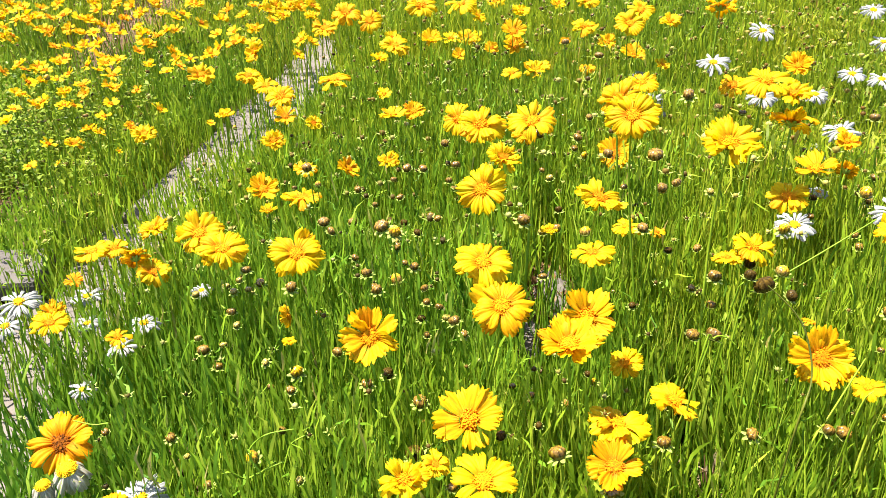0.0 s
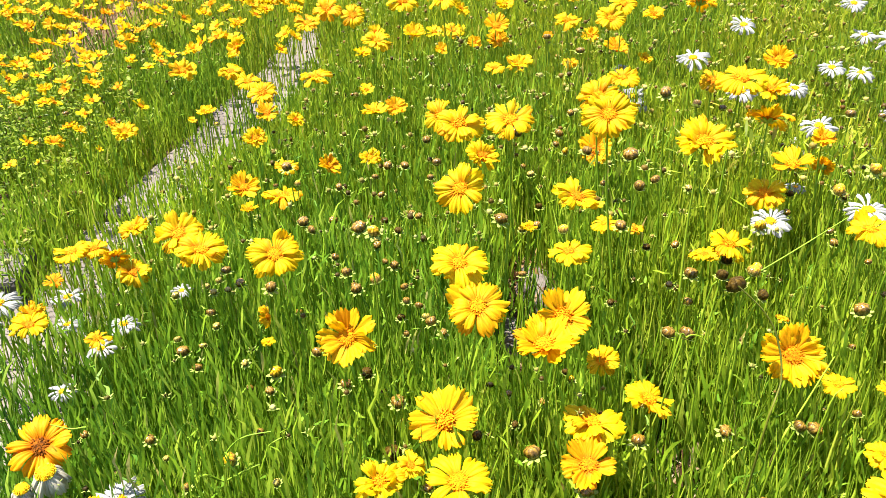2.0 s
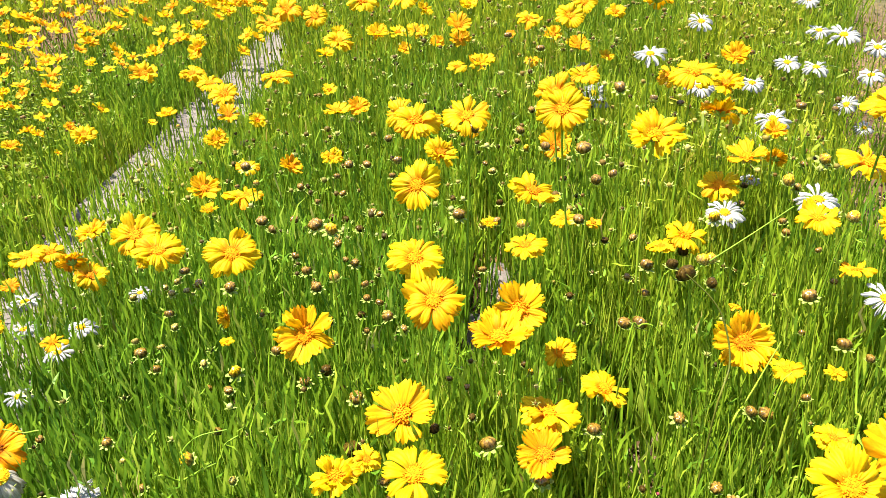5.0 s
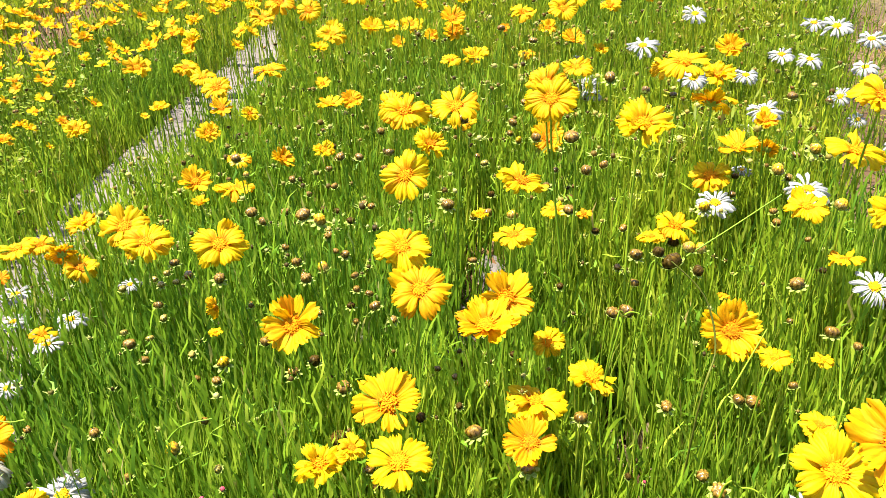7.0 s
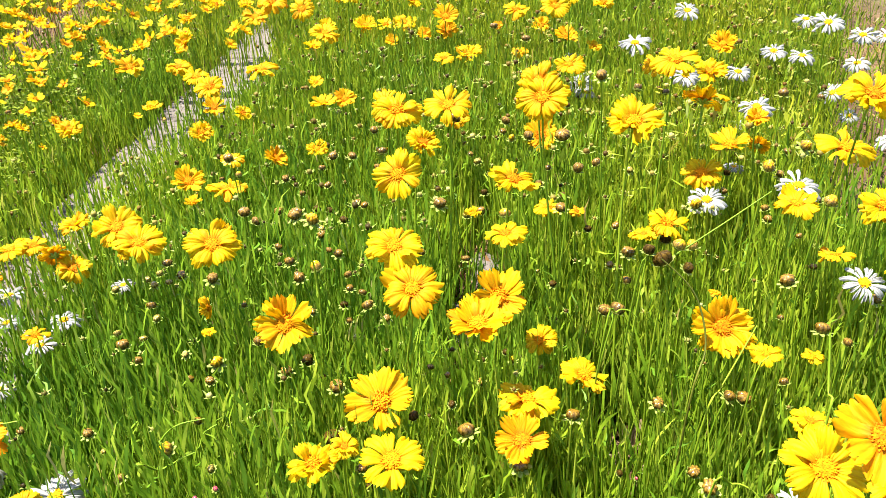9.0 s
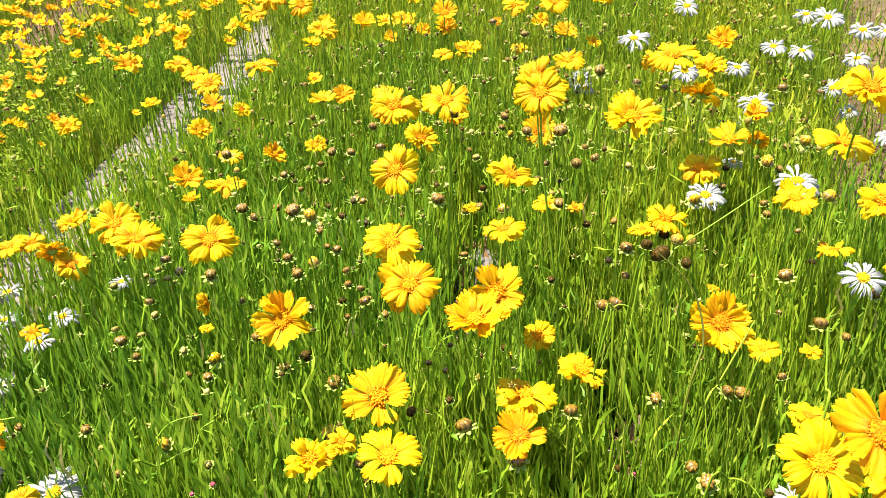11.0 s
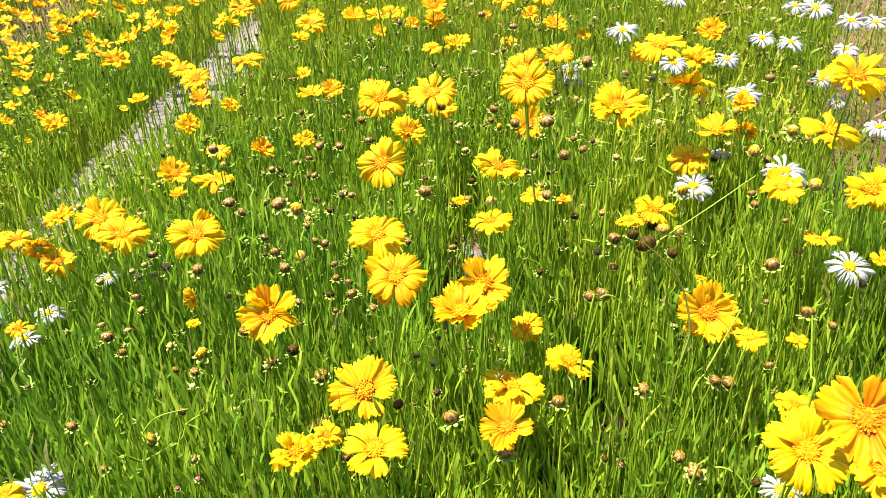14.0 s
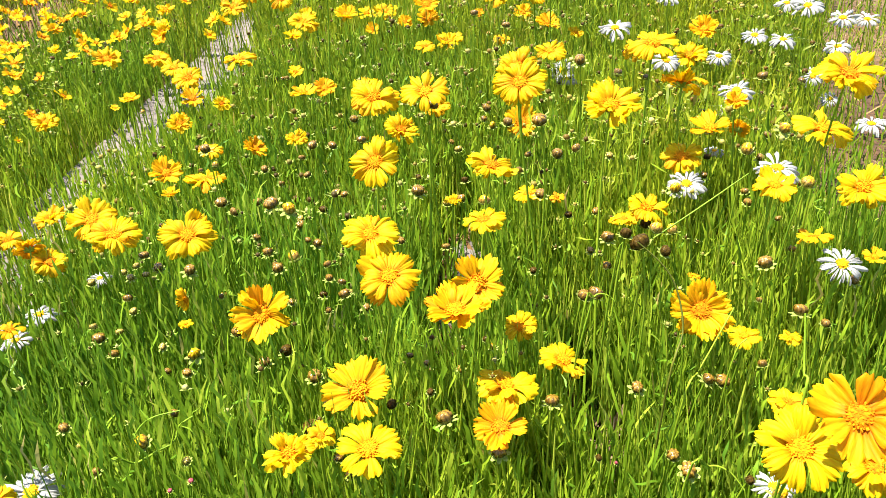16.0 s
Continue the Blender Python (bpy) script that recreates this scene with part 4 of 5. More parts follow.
yellow_flower(-0.779, 2.058, 0.170, 0.048, 26, -115, "ruffled", "yellow", petals=7)
yellow_flower(-0.694, 1.834, 0.170, 0.043, 47, -140, "ruffled", "yellow", petals=5)
yellow_flower(-0.724, 2.055, 0.170, 0.038, 13, -39, "ruffled", "yellow", petals=5)
yellow_flower(-0.671, 2.008, 0.170, 0.047, 35, -5, "cup", "yellow", petals=6)
yellow_flower(-0.656, 1.836, 0.170, 0.034, 13, -109, "ruffled", "yellow", petals=5)
yellow_flower(-0.632, 1.890, 0.170, 0.042, 15, -94, "cup", "golden", petals=6)
yellow_flower(-0.924, 1.861, 0.170, 0.039, 33, -105, "ruffled", "yellow", petals=5)
yellow_flower(-0.963, 1.886, 0.170, 0.045, 32, 3, "cup", "yellow", petals=6)
yellow_flower(-0.891, 1.889, 0.170, 0.038, 44, -115, petals=7)
yellow_flower(-0.848, 1.854, 0.170, 0.035, 14, 1, "ruffled", "golden", petals=7)
yellow_flower(-0.814, 1.855, 0.170, 0.035, 22, -60, petals=7)
yellow_flower(-0.849, 1.730, 0.170, 0.031, 21, 3, "cup", "orange", petals=7)
yellow_flower(-0.562, 1.876, 0.190, 0.039, 49, -7, "cup", "yellow", petals=7)
yellow_flower(-0.538, 2.012, 0.190, 0.044, 44, -132, "cup", "golden", petals=6)
yellow_flower(-0.527, 1.923, 0.190, 0.041, 18, -28, petals=6)
yellow_flower(-0.484, 1.954, 0.190, 0.040, 23, -137, "ruffled", "yellow", petals=5)
yellow_flower(-0.424, 1.829, 0.190, 0.047, 16, -94, "ruffled", "yellow", petals=5)
yellow_flower(-0.485, 2.065, 0.190, 0.038, 19, -36, "cup", "golden", petals=6)
yellow_flower(-0.433, 2.010, 0.190, 0.041, 40, -13, "cup", "yellow")
yellow_flower(-0.401, 1.911, 0.190, 0.035, 35, -18, "cup", "yellow")
yellow_flower(-0.497, 1.774, 0.190, 0.035, 22, -138, "cup", "yellow", petals=7)
yellow_flower(-0.464, 1.801, 0.190, 0.037, 39, -130, "cup", "yellow", petals=6)
yellow_flower(-0.439, 1.710, 0.190, 0.044, 26, -118, "cup", "yellow", petals=6)
yellow_flower(-0.459, 1.664, 0.190, 0.039, 44, -142, "cup", "yellow", petals=7)
yellow_flower(-0.423, 1.720, 0.190, 0.032, 40, -12, "ruffled", "yellow", petals=6)
yellow_flower(-0.463, 1.620, 0.190, 0.035, 27, -23, "ruffled", "yellow", petals=7)
yellow_flower(-0.348, 1.534, 0.219, 0.055, 46, -142, "ruffled", "yellow")
yellow_flower(-0.400, 1.711, 0.190, 0.034, 20, -127, "cup", "yellow", petals=7)
yellow_flower(-0.648, 1.762, 0.170, 0.039, 31, -17, "flat", "golden", petals=6)
yellow_flower(-0.652, 1.706, 0.170, 0.032, 37, -10, "cup", "orange", petals=7)
yellow_flower(-0.658, 1.762, 0.170, 0.037, 22, -131, "cup", "yellow", petals=6)
yellow_flower(-0.577, 1.710, 0.170, 0.038, 38, 4, "ruffled", "yellow", petals=6)
yellow_flower(-0.548, 1.650, 0.170, 0.039, 35, -135, petals=5)
yellow_flower(-0.495, 1.582, 0.190, 0.033, 19, -42, "cup", "yellow", petals=6)
yellow_flower(-0.537, 1.558, 0.170, 0.035, 16, -146, "cup", "yellow", petals=6)
yellow_flower(-0.591, 1.607, 0.170, 0.030, 17, -117, petals=6)
yellow_flower(-0.859, 1.595, 0.170, 0.038, 32, -134, "ruffled", "yellow", petals=5)
yellow_flower(-0.866, 1.544, 0.170, 0.029, 49, 2, "cup", "yellow", petals=6)
yellow_flower(-0.787, 1.559, 0.170, 0.035, 20, -75, "cup", "yellow", petals=6)
yellow_flower(-0.785, 1.640, 0.170, 0.035, 16, -89, "cup", "orange", petals=6)
yellow_flower(-0.728, 1.535, 0.170, 0.035, 37, -140, "cup", "yellow", petals=5)
yellow_flower(-0.718, 1.601, 0.170, 0.035, 42, -139, "cup", "yellow", petals=5)
yellow_flower(-0.679, 1.563, 0.170, 0.030, 11, -0, "cup", "yellow", petals=7)
yellow_flower(-0.685, 1.611, 0.170, 0.039, 19, -33, petals=7)
yellow_flower(-0.760, 1.489, 0.170, 0.029, 17, -37, "ruffled", "yellow", petals=5)
yellow_flower(-0.781, 1.478, 0.170, 0.037, 48, 3, "cup", "yellow", petals=6)
yellow_flower(-0.770, 1.414, 0.170, 0.033, 35, -7, "ruffled", "yellow", petals=5)
yellow_flower(-0.754, 1.408, 0.170, 0.027, 27, 8, petals=7)
yellow_flower(-0.734, 1.498, 0.170, 0.029, 19, -15, "cup", "yellow", petals=6)
yellow_flower(-0.670, 1.468, 0.170, 0.042, 12, -71, "cup", "yellow", petals=5)
yellow_flower(-0.684, 1.424, 0.170, 0.033, 17, -79, petals=6)
yellow_flower(-0.644, 1.419, 0.170, 0.027, 44, -127, petals=7)
yellow_flower(-0.638, 1.531, 0.170, 0.045, 12, -92, petals=7)
yellow_flower(-0.614, 1.460, 0.170, 0.036, 32, 9, "flat", "golden", petals=5)
yellow_flower(-0.595, 1.454, 0.170, 0.028, 30, -144, "cup", "orange", petals=5)
yellow_flower(-0.553, 1.439, 0.170, 0.027, 25, -133, "cup", "orange", petals=5)
yellow_flower(-0.729, 1.326, 0.170, 0.029, 7, -35, "cup", "yellow", petals=7)
yellow_flower(-0.714, 1.270, 0.170, 0.032, 8, -130, "ruffled", "yellow", petals=6)
yellow_flower(-0.699, 1.369, 0.170, 0.034, 35, -126, "cup", "yellow", petals=6)
yellow_flower(-0.710, 1.357, 0.170, 0.028, 37, 22, "ruffled", "golden", petals=6)
yellow_flower(-0.650, 1.350, 0.170, 0.034, 7, 7, petals=5)
yellow_flower(-0.633, 1.351, 0.170, 0.029, 44, 5, "cup", "yellow", petals=6)
yellow_flower(-0.571, 1.362, 0.170, 0.034, 13, -68, "cup", "yellow", petals=5)
yellow_flower(-0.557, 1.299, 0.170, 0.029, 14, -89, "cup", "yellow", petals=5)
yellow_flower(-0.557, 1.240, 0.170, 0.031, 15, -149, petals=5)
yellow_flower(-0.534, 1.223, 0.170, 0.026, 28, 9, "ruffled", "yellow", petals=5)
yellow_flower(-0.593, 1.172, 0.170, 0.027, 30, 2, "cup", "yellow", petals=6)
yellow_flower(-0.552, 1.173, 0.170, 0.034, 18, -16, "ruffled", "yellow", petals=7)
yellow_flower(-0.579, 1.086, 0.170, 0.024, 16, -125, petals=6)
yellow_flower(-0.474, 1.336, 0.170, 0.033, 43, 7, "cup", "yellow", petals=6)
yellow_flower(-0.494, 1.255, 0.170, 0.025, 34, 4, "ruffled", "orange", petals=6)
yellow_flower(-0.470, 1.147, 0.170, 0.014, 42, 2, "cup", "yellow", petals=5)
yellow_flower(-0.460, 2.066, 0.190, 0.038, 45, -147, "cup", "yellow")
yellow_flower(-0.426, 2.068, 0.190, 0.048, 33, -34, "ruffled", "yellow")
yellow_flower(-0.394, 2.037, 0.190, 0.054, 19, -23, "cup", "yellow")
yellow_flower(-0.367, 2.057, 0.190, 0.045, 38, -17)
yellow_flower(-0.316, 1.955, 0.190, 0.043, 13, -48)
yellow_flower(-0.368, 2.103, 0.190, 0.038, 44, -23, "cup", "yellow")
yellow_flower(-0.398, 2.109, 0.190, 0.043, 35, -30, "cup", "yellow")
yellow_flower(-0.334, 2.072, 0.190, 0.048, 42, -15, "cup", "yellow")
yellow_flower(-0.389, 1.964, 0.190, 0.043, 24, -53, "ruffled", "yellow")
yellow_flower(-0.298, 1.739, 0.190, 0.041, 40, -130)
yellow_flower(-0.271, 1.717, 0.190, 0.034, 37, -5, "cup", "yellow")
yellow_flower(-0.283, 1.620, 0.190, 0.033, 37, -12, "cup", "yellow")
yellow_flower(-0.653, 2.090, 0.190, 0.049, 34, -140, "ruffled", "yellow", petals=6)
yellow_flower(-0.639, 1.970, 0.190, 0.046, 32, 1, petals=6)
yellow_flower(-1.181, 2.160, 0.170, 0.048, 42, 4, petals=6)
yellow_flower(-0.836, 2.141, 0.170, 0.047, 48, -123, "cup", "yellow", petals=6)
yellow_flower(-0.789, 2.178, 0.170, 0.040, 24, -17, "cup", "yellow", petals=7)
yellow_flower(-0.333, 1.258, 0.190, 0.034, 8, -78, "ruffled", "yellow", petals=7)
yellow_flower(-0.345, 1.221, 0.190, 0.015, 17, -37, "cup", "golden", petals=7)
yellow_flower(-0.542, 1.098, 0.170, 0.013, 43, -144, "cup", "yellow", petals=7)
yellow_flower(-0.525, 1.597, 0.170, 0.029, 26, 2, "cup", "orange", petals=5)
yellow_flower(-0.468, 1.591, 0.190, 0.021, 21, -134, "ruffled", "yellow", petals=6)
yellow_flower(-1.050, 1.893, 0.170, 0.039, 34, 4, "cup", "yellow", petals=7)
yellow_flower(-0.992, 1.821, 0.170, 0.039, 45, 17, petals=6)
yellow_flower(-1.118, 2.006, 0.170, 0.043, 16, -102, "ruffled", "golden", petals=6)
yellow_flower(-0.857, 2.049, 0.170, 0.038, 13, -117, petals=7)
yellow_flower(-0.828, 1.931, 0.170, 0.036, 35, 7, petals=6)

daisy(0.423, 1.176, 0.311, 0.050, 15, -105)
daisy(0.729, 1.219, 0.327, 0.050, 24, -118)
daisy(0.864, 1.560, 0.245, 0.050, 17, -116)
daisy(0.818, 1.270, 0.293, 0.050, 20, -120)
daisy(1.001, 1.504, 0.225, 0.050, 17, -121)
daisy(0.877, 1.365, 0.217, 0.050, 17, -150)
daisy(0.730, 1.382, 0.235, 0.050, 18, -115)
daisy(0.780, 1.376, 0.228, 0.050, 15, -117)
daisy(0.645, 1.315, 0.220, 0.050, 13, -113)
daisy(0.556, 1.023, 0.267, 0.050, 18, -114)
daisy(0.820, 1.318, 0.180, 0.045, 39, -138)
daisy(0.787, 1.193, 0.186, 0.034, 26, -120)
daisy(0.777, 1.055, 0.200, 0.049, 4, -123)
daisy(0.498, 0.762, 0.278, 0.050, 13, -118)
daisy(0.422, 0.805, 0.241, 0.046, 15, -112)
daisy(0.490, 0.600, 0.264, 0.041, 32, -104)
daisy(0.388, 0.447, 0.163, 0.035, 9, -124)
daisy(0.388, 1.363, 0.186, 0.048, 43, -102)
daisy(0.390, 1.328, 0.182, 0.039, 18, -102)
daisy(0.645, 1.243, 0.147, 0.040, 35, -75)
daisy(0.422, 1.638, 0.151, 0.038, 20, -101)
daisy(0.532, 1.247, 0.237, 0.050, 13, -109)
daisy(0.503, 0.935, 0.220, 0.026, 1, -114)
daisy(-0.459, 0.798, 0.124, 0.050, 15, -55)
daisy(-0.453, 0.755, 0.120, 0.040, 6, -53)
daisy(-0.387, 0.819, 0.120, 0.042, 0, 121)
daisy(-0.351, 0.745, 0.134, 0.034, 5, 121)
daisy(-0.274, 0.719, 0.155, 0.037, 4, -63)
daisy(-0.288, 0.687, 0.146, 0.033, 4, 119)
daisy(-0.224, 0.764, 0.168, 0.026, 6, -68)
daisy(-0.312, 0.641, 0.128, 0.029, 8, -57)
daisy(-0.194, 0.491, 0.142, 0.050, 24, -95)
daisy(-0.256, 0.504, 0.162, 0.056, 10, -90, "droop")
daisy(-0.277, 0.499, 0.148, 0.044, 6, -110, "droop")
daisy(0.587, 1.447, 0.291, 0.050, 24, -111)
daisy(0.844, 1.594, 0.297, 0.050, 26, -117)

flower_bud(-0.045, 0.439, 0.205, 0.0044, "pink", 19, 17)
flower_bud(-0.058, 0.433, 0.203, 0.0036, "pink", 2, -31)
flower_bud(-0.020, 0.983, 0.180, 0.0098, "bronze", 21, -173)
flower_bud(-0.053, 0.957, 0.180, 0.0095, "bronze", 22, 48)
flower_bud(-0.028, 0.913, 0.180, 0.0106, "dark", 4, 46)
flower_bud(-0.011, 0.908, 0.180, 0.0120, "dark", 17, 65)
flower_bud(0.022, 0.928, 0.180, 0.0108, "bronze", 14, 75)
flower_bud(0.033, 0.924, 0.180, 0.0107, "bronze", 26, -172)
flower_bud(0.008, 0.885, 0.180, 0.0110, "dark", 4, 63)
flower_bud(-0.014, 0.845, 0.184, 0.0106, "bronze", 34, -90)
flower_bud(-0.002, 0.802, 0.186, 0.0083, "bronze", 17, 33)
flower_bud(0.009, 0.798, 0.184, 0.0108, "bronze", 13, -49)
flower_bud(-0.031, 0.753, 0.185, 0.0085, "bronze", 12, -47)
flower_bud(-0.009, 0.702, 0.173, 0.0081, "bronze", 22, -72)
flower_bud(0.048, 0.724, 0.166, 0.0095, "green", 14, 98)
flower_bud(0.022, 0.716, 0.170, 0.0088, "dark", 3, 25)
flower_bud(0.066, 0.705, 0.161, 0.0094, "bronze", 26, -68)
flower_bud(0.029, 0.694, 0.165, 0.0081, "bronze", 9, 109)
flower_bud(0.103, 0.805, 0.180, 0.0103, "bronze", 10, -113)
flower_bud(0.170, 0.890, 0.185, 0.0097, "opening", 16, 71)
flower_bud(0.297, 0.824, 0.196, 0.0091, "dark", 5, -64)
flower_bud(0.154, 0.788, 0.180, 0.0095, "bronze", 13, 120)
flower_bud(0.186, 0.938, 0.187, 0.0102, "dark", 16, 128)
flower_bud(-0.187, 0.741, 0.190, 0.0084, "green", 8, -59)
flower_bud(-0.174, 0.748, 0.192, 0.0085, "green", 23, 139)
flower_bud(-0.176, 0.731, 0.190, 0.0083, "green", 17, -99)
flower_bud(-0.218, 0.731, 0.184, 0.0084, "green", 6, 11)
flower_bud(-0.161, 0.733, 0.191, 0.0083, "green", 8, 110)
flower_bud(-0.123, 0.640, 0.170, 0.0076, "green", 30, -114)
flower_bud(-0.170, 0.661, 0.172, 0.0078, "green", 11, 111)
flower_bud(-0.198, 0.670, 0.172, 0.0079, "green", 23, 110)
flower_bud(-0.161, 0.684, 0.180, 0.0079, "green", 13, -133)
flower_bud(-0.172, 0.767, 0.194, 0.0111, "bronze", 12, 106)
flower_bud(-0.151, 0.744, 0.193, 0.0108, "bronze", 11, -55)
flower_bud(-0.118, 0.738, 0.192, 0.0131, "bronze", 16, -29)
flower_bud(-0.040, 0.773, 0.189, 0.0124, "bronze", 16, 151)
flower_bud(-0.027, 0.748, 0.184, 0.0121, "bronze", 7, -178)
flower_bud(0.001, 0.705, 0.223, 0.0135, "opening", 33, 137)
flower_bud(-0.059, 0.801, 0.193, 0.0089, "bronze", 35, -24)
flower_bud(0.025, 0.763, 0.177, 0.0099, "bronze", 33, 154)
flower_bud(0.026, 0.743, 0.173, 0.0097, "bronze", 9, 88)
flower_bud(0.039, 0.738, 0.170, 0.0096, "bronze", 30, 59)
flower_bud(-0.091, 0.627, 0.170, 0.0128, "opening", 19, -76)
flower_bud(-0.091, 0.600, 0.170, 0.0093, "bronze", 13, -98)
flower_bud(-0.022, 0.606, 0.174, 0.0114, "bronze", 4, 32)
flower_bud(-0.004, 0.622, 0.172, 0.0127, "dark", 11, 112)
flower_bud(0.030, 0.562, 0.192, 0.0135, "bronze", 3, 145)
flower_bud(0.029, 0.533, 0.160, 0.0190, "dark", 25, 153)
flower_bud(0.140, 0.483, 0.213, 0.0135, "bronze", 32, 144)
flower_bud(0.098, 0.513, 0.202, 0.0089, "dark", 21, -175)
flower_bud(0.179, 0.470, 0.192, 0.0135, "bronze", 27, -118)
flower_bud(0.227, 0.520, 0.192, 0.0126, "bronze", 12, 59)
flower_bud(0.275, 0.640, 0.213, 0.0135, "bronze", 19, -31)
flower_bud(0.263, 0.562, 0.268, 0.0135, "bronze", 33, 40)
flower_bud(0.300, 0.531, 0.194, 0.0109, "bronze", 13, -89)
flower_bud(0.356, 0.529, 0.202, 0.0108, "bronze", 30, -8)
flower_bud(0.368, 0.528, 0.202, 0.0126, "bronze", 28, -53)
flower_bud(0.314, 0.717, 0.228, 0.0135, "bronze", 9, 12)
flower_bud(0.313, 0.769, 0.182, 0.0086, "bronze", 29, -118)
flower_bud(0.300, 0.567, 0.313, 0.0170, "dark", 28, 152, "dark brown spent flower head on a tall stem")
flower_bud(0.286, 0.572, 0.318, 0.0105, "dark", 14, 40)
flower_bud(0.309, 0.572, 0.322, 0.0110, "opening", 22, 20)
flower_bud(0.314, 0.560, 0.309, 0.0095, "dark", 30, -30)
flower_bud(0.384, 0.721, 0.231, 0.0135, "opening", 29, 116)
flower_bud(0.377, 0.788, 0.201, 0.0123, "dark", 2, 46)
flower_bud(0.329, 0.818, 0.204, 0.0102, "bronze", 30, -162)
flower_bud(0.248, 0.757, 0.165, 0.0086, "dark", 11, -83)
flower_bud(0.122, 0.739, 0.277, 0.0135, "bronze", 19, -28)
flower_bud(0.197, 0.796, 0.232, 0.0135, "opening", 18, 100)
flower_bud(0.259, 0.801, 0.237, 0.0135, "bronze", 2, -160)
flower_bud(0.178, 0.888, 0.187, 0.0124, "bronze", 6, -135)
flower_bud(0.160, 0.883, 0.184, 0.0096, "green", 4, 171)
flower_bud(-0.009, 0.681, 0.299, 0.0135, "bronze", 30, -149)
flower_bud(-0.005, 0.730, 0.266, 0.0135, "opening", 19, -66)
flower_bud(-0.088, 0.793, 0.242, 0.0135, "bronze", 12, -54)
flower_bud(-0.095, 0.861, 0.193, 0.0135, "bronze", 23, 31)
flower_bud(-0.075, 0.910, 0.180, 0.0114, "bronze", 14, -111)
flower_bud(-0.080, 1.004, 0.180, 0.0108, "bronze", 13, -135)
flower_bud(-0.035, 1.037, 0.180, 0.0111, "bronze", 20, 78)
flower_bud(-0.011, 0.995, 0.217, 0.0135, "bronze", 15, -151)
flower_bud(0.004, 1.078, 0.180, 0.0131, "bronze", 8, -46)
flower_bud(0.053, 0.999, 0.220, 0.0135, "bronze", 22, 102)
flower_bud(0.043, 1.037, 0.180, 0.0110, "bronze", 15, 108)
flower_bud(0.032, 1.132, 0.198, 0.0135, "bronze", 23, -25)
flower_bud(0.142, 0.848, 0.325, 0.0135, "bronze", 14, -1)
flower_bud(0.230, 1.143, 0.206, 0.0135, "bronze", 25, -29)
flower_bud(0.226, 1.135, 0.192, 0.0118, "bronze", 25, -14)
flower_bud(0.234, 0.917, 0.274, 0.0135, "bronze", 10, 13)
flower_bud(0.239, 0.713, 0.360, 0.0144, "bronze", 25, -154)
flower_bud(0.277, 0.823, 0.274, 0.0135, "bronze", 16, -27)
flower_bud(0.321, 0.903, 0.244, 0.0135, "bronze", 31, 157)
flower_bud(0.270, 0.962, 0.210, 0.0102, "bronze", 14, 143)
flower_bud(0.360, 0.906, 0.233, 0.0095, "green", 28, -86)
flower_bud(0.309, 0.882, 0.360, 0.0136, "bronze", 17, -136)
flower_bud(0.398, 1.047, 0.287, 0.0135, "bronze", 29, 58)
flower_bud(0.400, 1.035, 0.265, 0.0135, "bronze", 31, 105)
flower_bud(0.478, 1.168, 0.238, 0.0135, "bronze", 24, 84)
flower_bud(0.255, 1.186, 0.222, 0.0121, "bronze", 21, -143)
flower_bud(0.186, 1.052, 0.180, 0.0111, "green", 21, -178)
flower_bud(0.232, 1.377, 0.285, 0.0135, "bronze", 7, 99)
flower_bud(0.275, 1.281, 0.291, 0.0135, "bronze", 3, -147)
flower_bud(-0.189, 0.553, 0.152, 0.0099, "bronze", 5, 137)
flower_bud(-0.250, 0.560, 0.150, 0.0080, "bronze", 8, -172)
flower_bud(-0.097, 0.498, 0.188, 0.0116, "opening", 30, -136)
flower_bud(-0.084, 0.530, 0.184, 0.0084, "bronze", 30, 62)
flower_bud(-0.124, 0.469, 0.186, 0.0077, "bronze", 30, 163)
flower_bud(-0.171, 0.700, 0.184, 0.0104, "bronze", 21, 108)
flower_bud(-0.189, 0.656, 0.169, 0.0122, "bronze", 3, 96)
flower_bud(-0.170, 0.636, 0.165, 0.0098, "bronze", 19, 77)
flower_bud(-0.056, 0.653, 0.172, 0.0110, "bronze", 6, 90)
flower_bud(-0.051, 0.460, 0.204, 0.0066, "green", 33, -158)
flower_bud(0.059, 0.453, 0.208, 0.0081, "bronze", 13, 23)
flower_bud(0.156, 0.574, 0.185, 0.0078, "bronze", 29, -93)
flower_bud(0.127, 0.590, 0.179, 0.0070, "bronze", 8, -90)
flower_bud(0.111, 0.606, 0.174, 0.0072, "bronze", 22, 91)
flower_bud(0.184, 0.636, 0.167, 0.0075, "dark", 15, -48)
flower_bud(-0.017, 0.862, 0.181, 0.0095, "green", 15, -54)
flower_bud(-0.123, 0.898, 0.259, 0.0135, "bronze", 16, -150)
flower_bud(0.419, 0.593, 0.273, 0.0135, "bronze", 19, 170)
flower_bud(0.450, 0.575, 0.233, 0.0127, "bronze", 16, 89)
flower_bud(0.458, 0.550, 0.238, 0.0085, "bronze", 7, 69)
flower_bud(0.423, 0.597, 0.230, 0.0070, "bronze", 27, 63)
flower_bud(0.454, 0.627, 0.331, 0.0135, "opening", 19, -6)
flower_bud(0.496, 0.814, 0.225, 0.0103, "bronze", 23, 143)
flower_bud(0.487, 0.786, 0.226, 0.0100, "bronze", 7, -145)
flower_bud(0.494, 0.725, 0.239, 0.0070, "bronze", 27, 150)
flower_bud(0.457, 0.849, 0.230, 0.0106, "bronze", 19, -21)
flower_bud(0.404, 0.787, 0.247, 0.0135, "opening", 26, -113)
flower_bud(0.503, 0.597, 0.249, 0.0099, "bronze", 11, -108)
